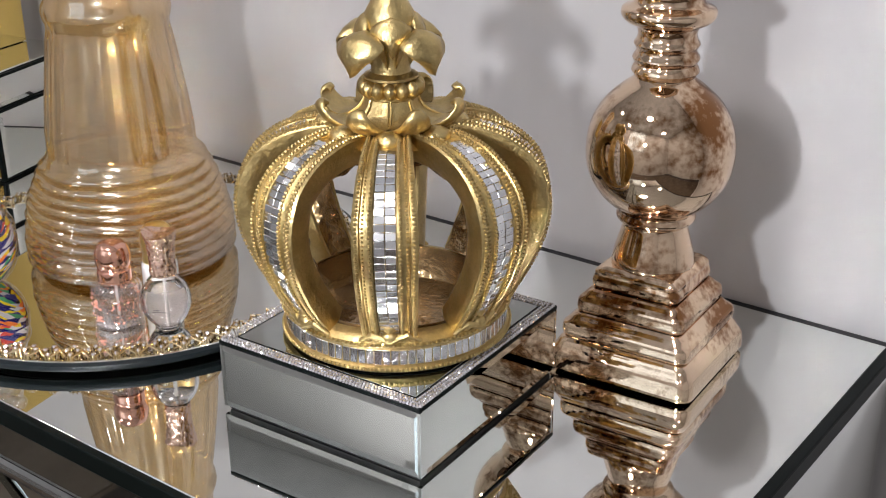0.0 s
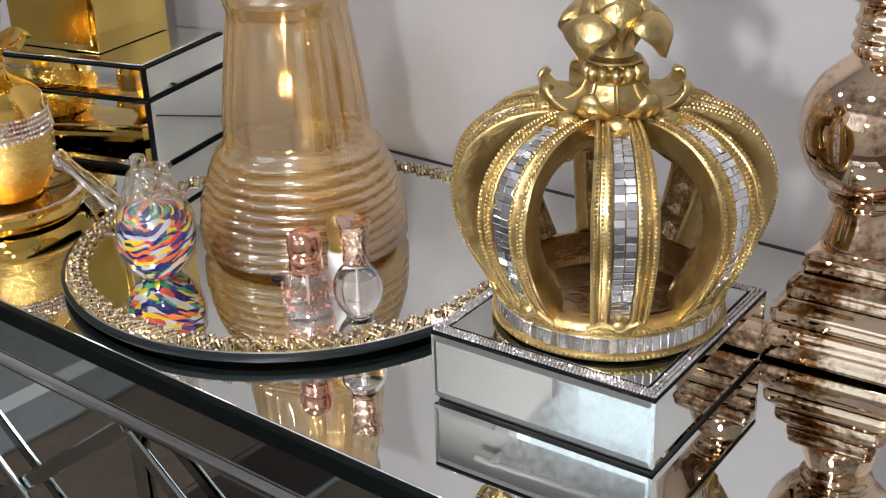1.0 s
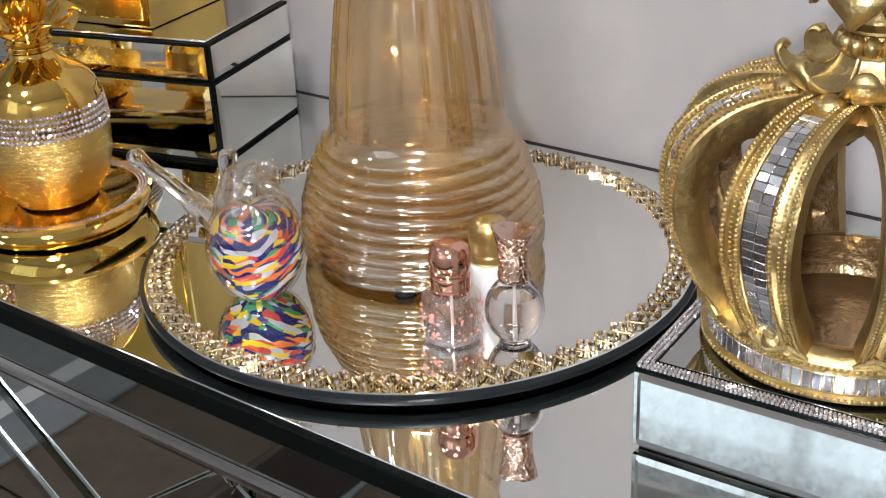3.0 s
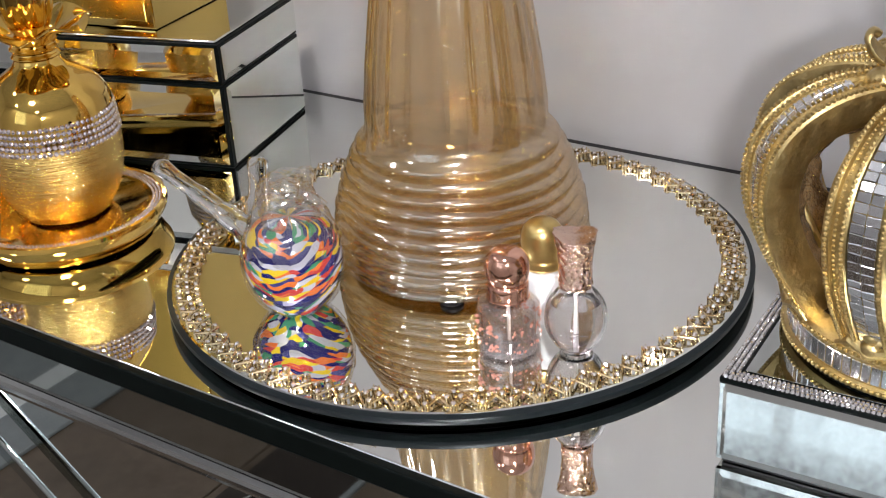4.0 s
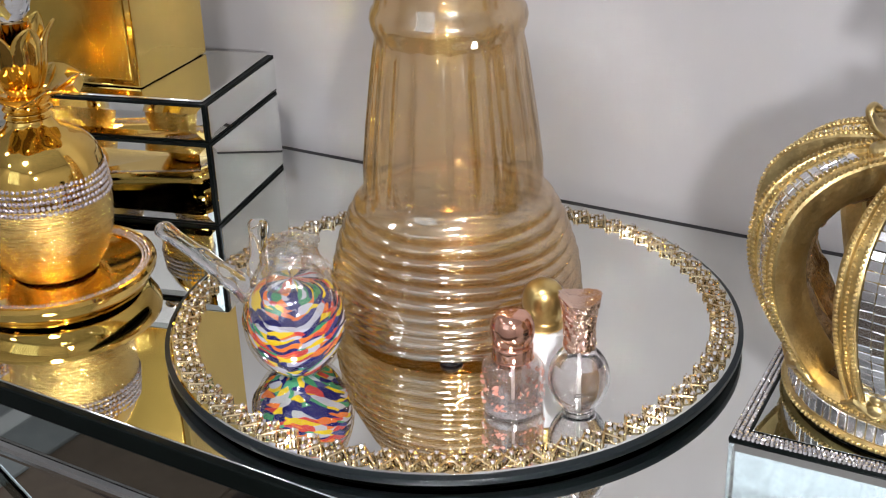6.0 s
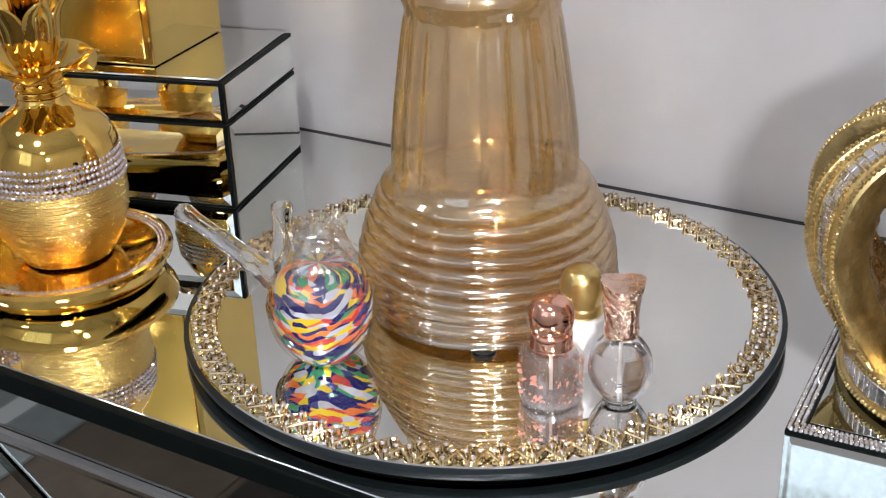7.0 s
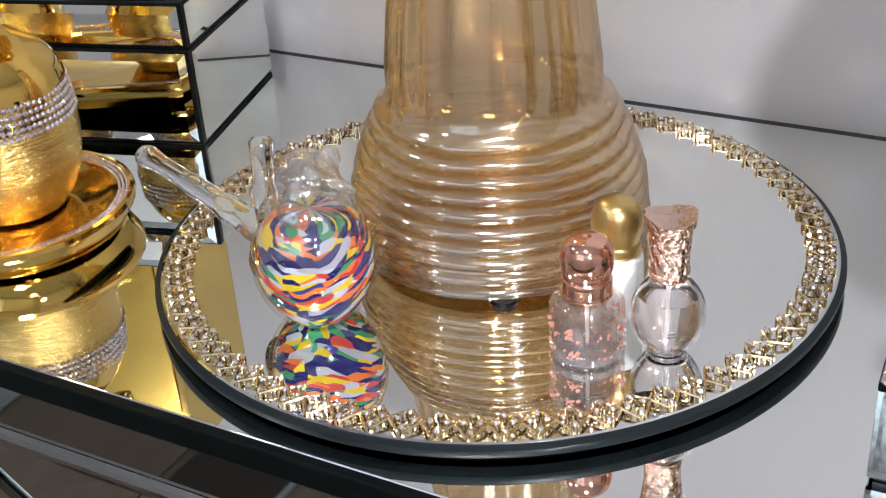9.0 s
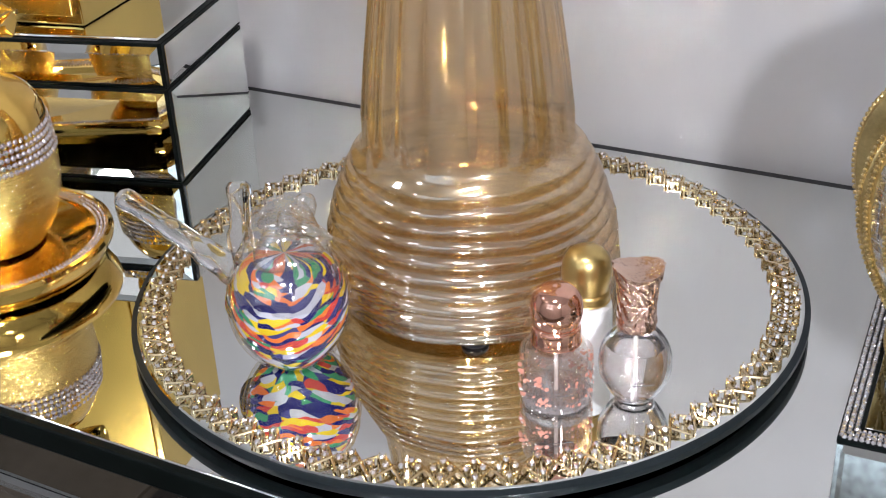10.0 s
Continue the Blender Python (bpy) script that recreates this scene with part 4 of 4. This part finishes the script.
part("knob_stem", lathe([(0.008, 0.1115), (0.007, 0.128), (0.009, 0.148), (0.010, 0.1535), (0, 0.1540)], 24), GOLD, pine)
copy_thing(pine, pose(PX - 0.1100, PY + 0.0010, 0.0139, 0, 0, 25))

# ---- glass bird ----
bird = thing("glass_bird", pose(-0.2435, 0.0095, TZ + 0.0004, 0, 0, 8), "clear art glass bird with multicoloured confetti swirls", "figurine")
bd = lathe([(p.x, p.y) for p in smooth_rows([(0.0, 0.0), (0.0115, 0.0002), (0.0150, 0.0020), (0.0205, 0.0090), (0.0250, 0.018), (0.0268, 0.028), (0.0258, 0.038), (0.0220, 0.047), (0.0150, 0.0525), (0.0, 0.0545)], 5)], 48)
part("body", bd, FRIT, bird, "coloured glass chips in swirls")
shell = lathe([(p.x, p.y) for p in smooth_rows([(0.0165, 0.0020), (0.0220, 0.0080), (0.0266, 0.0175), (0.0282, 0.0280), (0.0272, 0.0370)], 4)], 48, open_end=True)
part("outer_glass", shell, SKIN, bird, "clear glass skin over the colours")
hd = lathe([(p.x, p.y) for p in smooth_rows([(0.0272, 0.0371), (0.0258, 0.0430), (0.0233, 0.0500), (0.0205, 0.0560), (0.0175, 0.0635),
                                             (0.0150, 0.0705), (0.0120, 0.0760), (0.0070, 0.0790), (0.0, 0.0780)], 4)], 40, flute=lambda a, z: 1 + 0.07 * math.cos(2 * a + 40 * z) * max(0, z - 0.045) / 0.03, open_end=True)
for s_ in (-1, 1):
    ball(0.0056, pose(0.0080, 0.0082 * s_, 0.0745) @ Matrix.Diagonal((1, 0.8, 1.15, 1)), 2, hd)
sweep([(0.008, 0, 0.068), (0.017, 0, 0.0675), (0.0235, 0, 0.0645)], [0.0050, 0.0036, 0.0010], 10, hd)
for v in hd.verts:
    v.co += Vector((noise.noise(v.co * 130), noise.noise(v.co * 130 + Vector((9, 0, 0))), 0)) * 0.0022
part("head", hd, BLOWN, bird, "clear glass head", angle=60)
inn = lathe([(p.x, p.y) for p in smooth_rows([(0.0, 0.0545), (0.0150, 0.0530), (0.0125, 0.0600), (0.0085, 0.0660), (0.0095, 0.0715), (0.0040, 0.0745), (0.0, 0.0748)], 4)], 30, flute=lambda a, z: 1 + 0.12 * math.cos(3 * a + 90 * z))
part("inner_fold", inn, BLOWN, bird, "folded clear glass", angle=70)
part("rump", ball(0.0115, pose(-0.0200, -0.001, 0.0320, 0, 25, 0) @ Matrix.Diagonal((0.8, 1.15, 1.4, 1)), 3), CLEAR, bird, "clear glass rump", angle=70)
part("tail", sweep(smooth_rows([(-0.024, 0.0, 0.040), (-0.036, -0.003, 0.0495), (-0.050, -0.005, 0.0600), (-0.064, -0.007, 0.0700), (-0.076, -0.007, 0.0765)], 5),
                   [0.0095] * 3 + [0.0080] * 4 + [0.0064] * 5 + [0.0054] * 5 + [0.0062, 0.0066, 0.0062, 0.0040], 16, flat=0.7), CLEAR, bird, "clear glass tail", angle=70)
part("tail", sweep(smooth_rows([(-0.022, 0.006, 0.040), (-0.029, 0.013, 0.048), (-0.033, 0.022, 0.0565), (-0.0362, 0.0295, 0.0710)], 5),
                   [0.0080] * 4 + [0.0064] * 4 + [0.0052] * 5 + [0.0058, 0.0060, 0.0040], 16, flat=0.7), CLEAR, bird, "clear glass tail", angle=70)

# ---- perfume bottles ----
def flask(name, m, outer_rows, wall_t, fill, label, juice, glass):
    t = thing(name, m, label, "perfume bottle", "perfume bottles on the tray")
    rows = [(p.x, p.y) for p in smooth_rows(outer_rows, 4)]
    inn = [(max(r - wall_t, 0.0), z) for r, z in rows if z > wall_t * 1.6]
    prof = [(0.0, rows[0][1])] + rows + inn[::-1] + [(0.0, wall_t * 1.6)]
    part("bottle", lathe(prof, 48), glass, t, "clear glass bottle", angle=50)
    liq = [(r - 0.00012, z) for r, z in inn if z < fill]
    part("liquid", lathe([(0.0, liq[0][1] + 0.0001)] + liq + [(0.0, liq[-1][1])], 48), juice, t, "pale perfume")
    top = max(z for _, z in rows)
    part("dip_tube", lathe([(0.0009, wall_t * 1.6 + 0.001), (0.0009, top), (0.0, top)], 10), OPAL, t)
    return t


b1 = flask("perfume_bottle", pose(-0.1215, 0.0285, TZ + 0.0002), [(0.0146, 0.0), (0.0157, 0.0012), (0.0158, 0.010), (0.0158, 0.0240), (0.0152, 0.0275), (0.0125, 0.0300), (0.0092, 0.0310), (0.0088, 0.0335)], 0.0022,
           0.0195, "small round perfume bottle with a rose gold dome cap", BLUSH, BLUSHGLASS)
# the foot's lit brightness is put into its milky colour
part("base", lathe([(0.0, 0.0008), (0.0138, 0.0008), (0.0150, 0.0016), (0.0151, 0.0050), (0.0130, 0.0058), (0.0, 0.0050)], 48), LIT_FOOT, b1, "thick glass foot whitened to look lit")
b1.scale = (1.0, 1.0, 0.94)
part("cap", lathe([(p.x, p.y) for p in smooth_rows([(0.0, 0.0318), (0.0100, 0.0320), (0.0105, 0.0325), (0.0105, 0.0390), (0.0098, 0.0400), (0.0098, 0.0410), (0.0106, 0.0430), (0.0113, 0.0480), (0.0104, 0.0540),
                                                    (0.0075, 0.0580), (0.0022, 0.0596), (0.0, 0.0590)], 4)], 48), COPPER, b1, "shiny rose gold cap")
pr = bmesh.new()
random.seed(5)
for k in range(170):
    a = radians(45 * random.randrange(8) + random.gauss(0, 9))
    zz = random.choice((0.0070, 0.0095, 0.0160, 0.0180, 0.0200)) + random.uniform(-0.0012, 0.0012)
    bmesh.ops.create_cone(pr, cap_ends=True, segments=6, radius1=random.uniform(0.0005, 0.0012), radius2=0.0005, depth=0.0001,
                          matrix=Matrix.Rotation(a, 4, "Z") @ pose(0.01590, 0, zz, 0, 90, random.uniform(0, 60)))
fp = bmesh.new()
for k in range(16):
    a = radians(random.uniform(0, 360))
    bmesh.ops.create_cone(fp, cap_ends=True, segments=7, radius1=random.uniform(0.0004, 0.0009), radius2=0.0004, depth=0.0001,
                          matrix=Matrix.Rotation(a, 4, "Z") @ pose(0.01588, 0, random.uniform(0.004, 0.0225), 0, 90, random.uniform(0, 60)))
part("frosting", fp, OPAL, b1, "white frosted print", kind="stuff", smooth=False)
part("print", pr, PINKPRINT, b1, "tiny pink blossom print", kind="stuff", smooth=False)
SCRIPT = block(0.0090, 0.0003, 0.0004)
block(0.0040, 0.0003, 0.0004, m=pose(-0.0020, 0, 0.0014), bm=SCRIPT)
script_me = mesh_of("print", SCRIPT, GREYPRINT, smooth=False)
piece("print", script_me, b1, pose(0.0090, -0.0134, 0.0125, 0, 0, 34))
b2 = flask("perfume_bottle", pose(-0.0913, 0.0425, TZ + 0.0002), [(0.0075, 0.0), (0.0085, 0.0010), (0.0088, 0.0025), (0.0120, 0.0065), (0.0150, 0.0130), (0.0157, 0.0190), (0.0145, 0.0260), (0.0110, 0.0320),
                                                                   (0.0075, 0.0350), (0.0062, 0.0372)], 0.0019, 0.0285, "small globe perfume bottle with a textured rose gold cap", PERFUME, CLEAR)
piece("print", script_me, b2, pose(0.0087, -0.0132, 0.0165, 0, 0, 34))
cap_rows = smooth_rows([(0.0081, 0.0364), (0.0083, 0.0390), (0.0080, 0.0440), (0.0082, 0.0500), (0.0087, 0.0560), (0.0098, 0.0610), (0.0106, 0.0648)], 8)
cp = lathe([(0.0, 0.0362)] + [(p.x, p.y) for p in cap_rows] + [(0.0094, 0.0646), (0.0060, 0.0630), (0.0, 0.0628)], 90)
for v in cp.verts:
    a, r, z0 = math.atan2(v.co.y, v.co.x), math.hypot(v.co.x, v.co.y), v.co.z
    if r > 0.0078:
        w = noise.noise(Vector((math.cos(a) * 4, math.sin(a) * 4, z0 * 420)))
        k = 1 + 0.055 * math.sin(11 * a + z0 * 700 + 5 * w) * (0.6 + w)
        v.co.x, v.co.y = v.co.x * k, v.co.y * k
    if z0 > 0.058:
        v.co.z += 0.0016 * math.sin(2 * a + 0.6) * (z0 - 0.058) / 0.007
part("cap", cp, COPPER_T, b2, "crinkled rose gold cap")
b3 = thing("perfume_bottle", pose(-0.1230, 0.0660, TZ + 0.0002), "white opal bottle with a satin gold ball cap", "perfume bottle", "perfume bottles on the tray")
part("bottle", lathe([(p.x, p.y) for p in smooth_rows([(0.0, 0.0), (0.0105, 0.0), (0.0118, 0.0015), (0.0118, 0.0240), (0.0110, 0.0275), (0.0085, 0.0290), (0.0, 0.0292)], 3)], 40), OPAL, b3, "white opal glass")
part("cap", lathe([(p.x, p.y) for p in smooth_rows([(0.0, 0.0294), (0.0100, 0.0294), (0.0104, 0.0300), (0.0104, 0.0330), (0.0098, 0.0345), (0.0100, 0.0360), (0.0109, 0.0400), (0.0112, 0.0440), (0.0100, 0.0500), (0.0065, 0.0540),
                                                    (0.0, 0.0556)], 3)], 40), SATIN, b3, "satin gold ball cap")

# ---- floor tiles ----
tm = mesh_of("tile", block(0.396, 0.396, 0.006, 0.001, 1), FLOOR, smooth=False)
for i in range(11):
    for j in range(6):
        piece("tile", tm, fl, pose(X0 + 0.2 + 0.4 * i, Y1 - 0.2 - 0.4 * j, FZ - 0.0061))
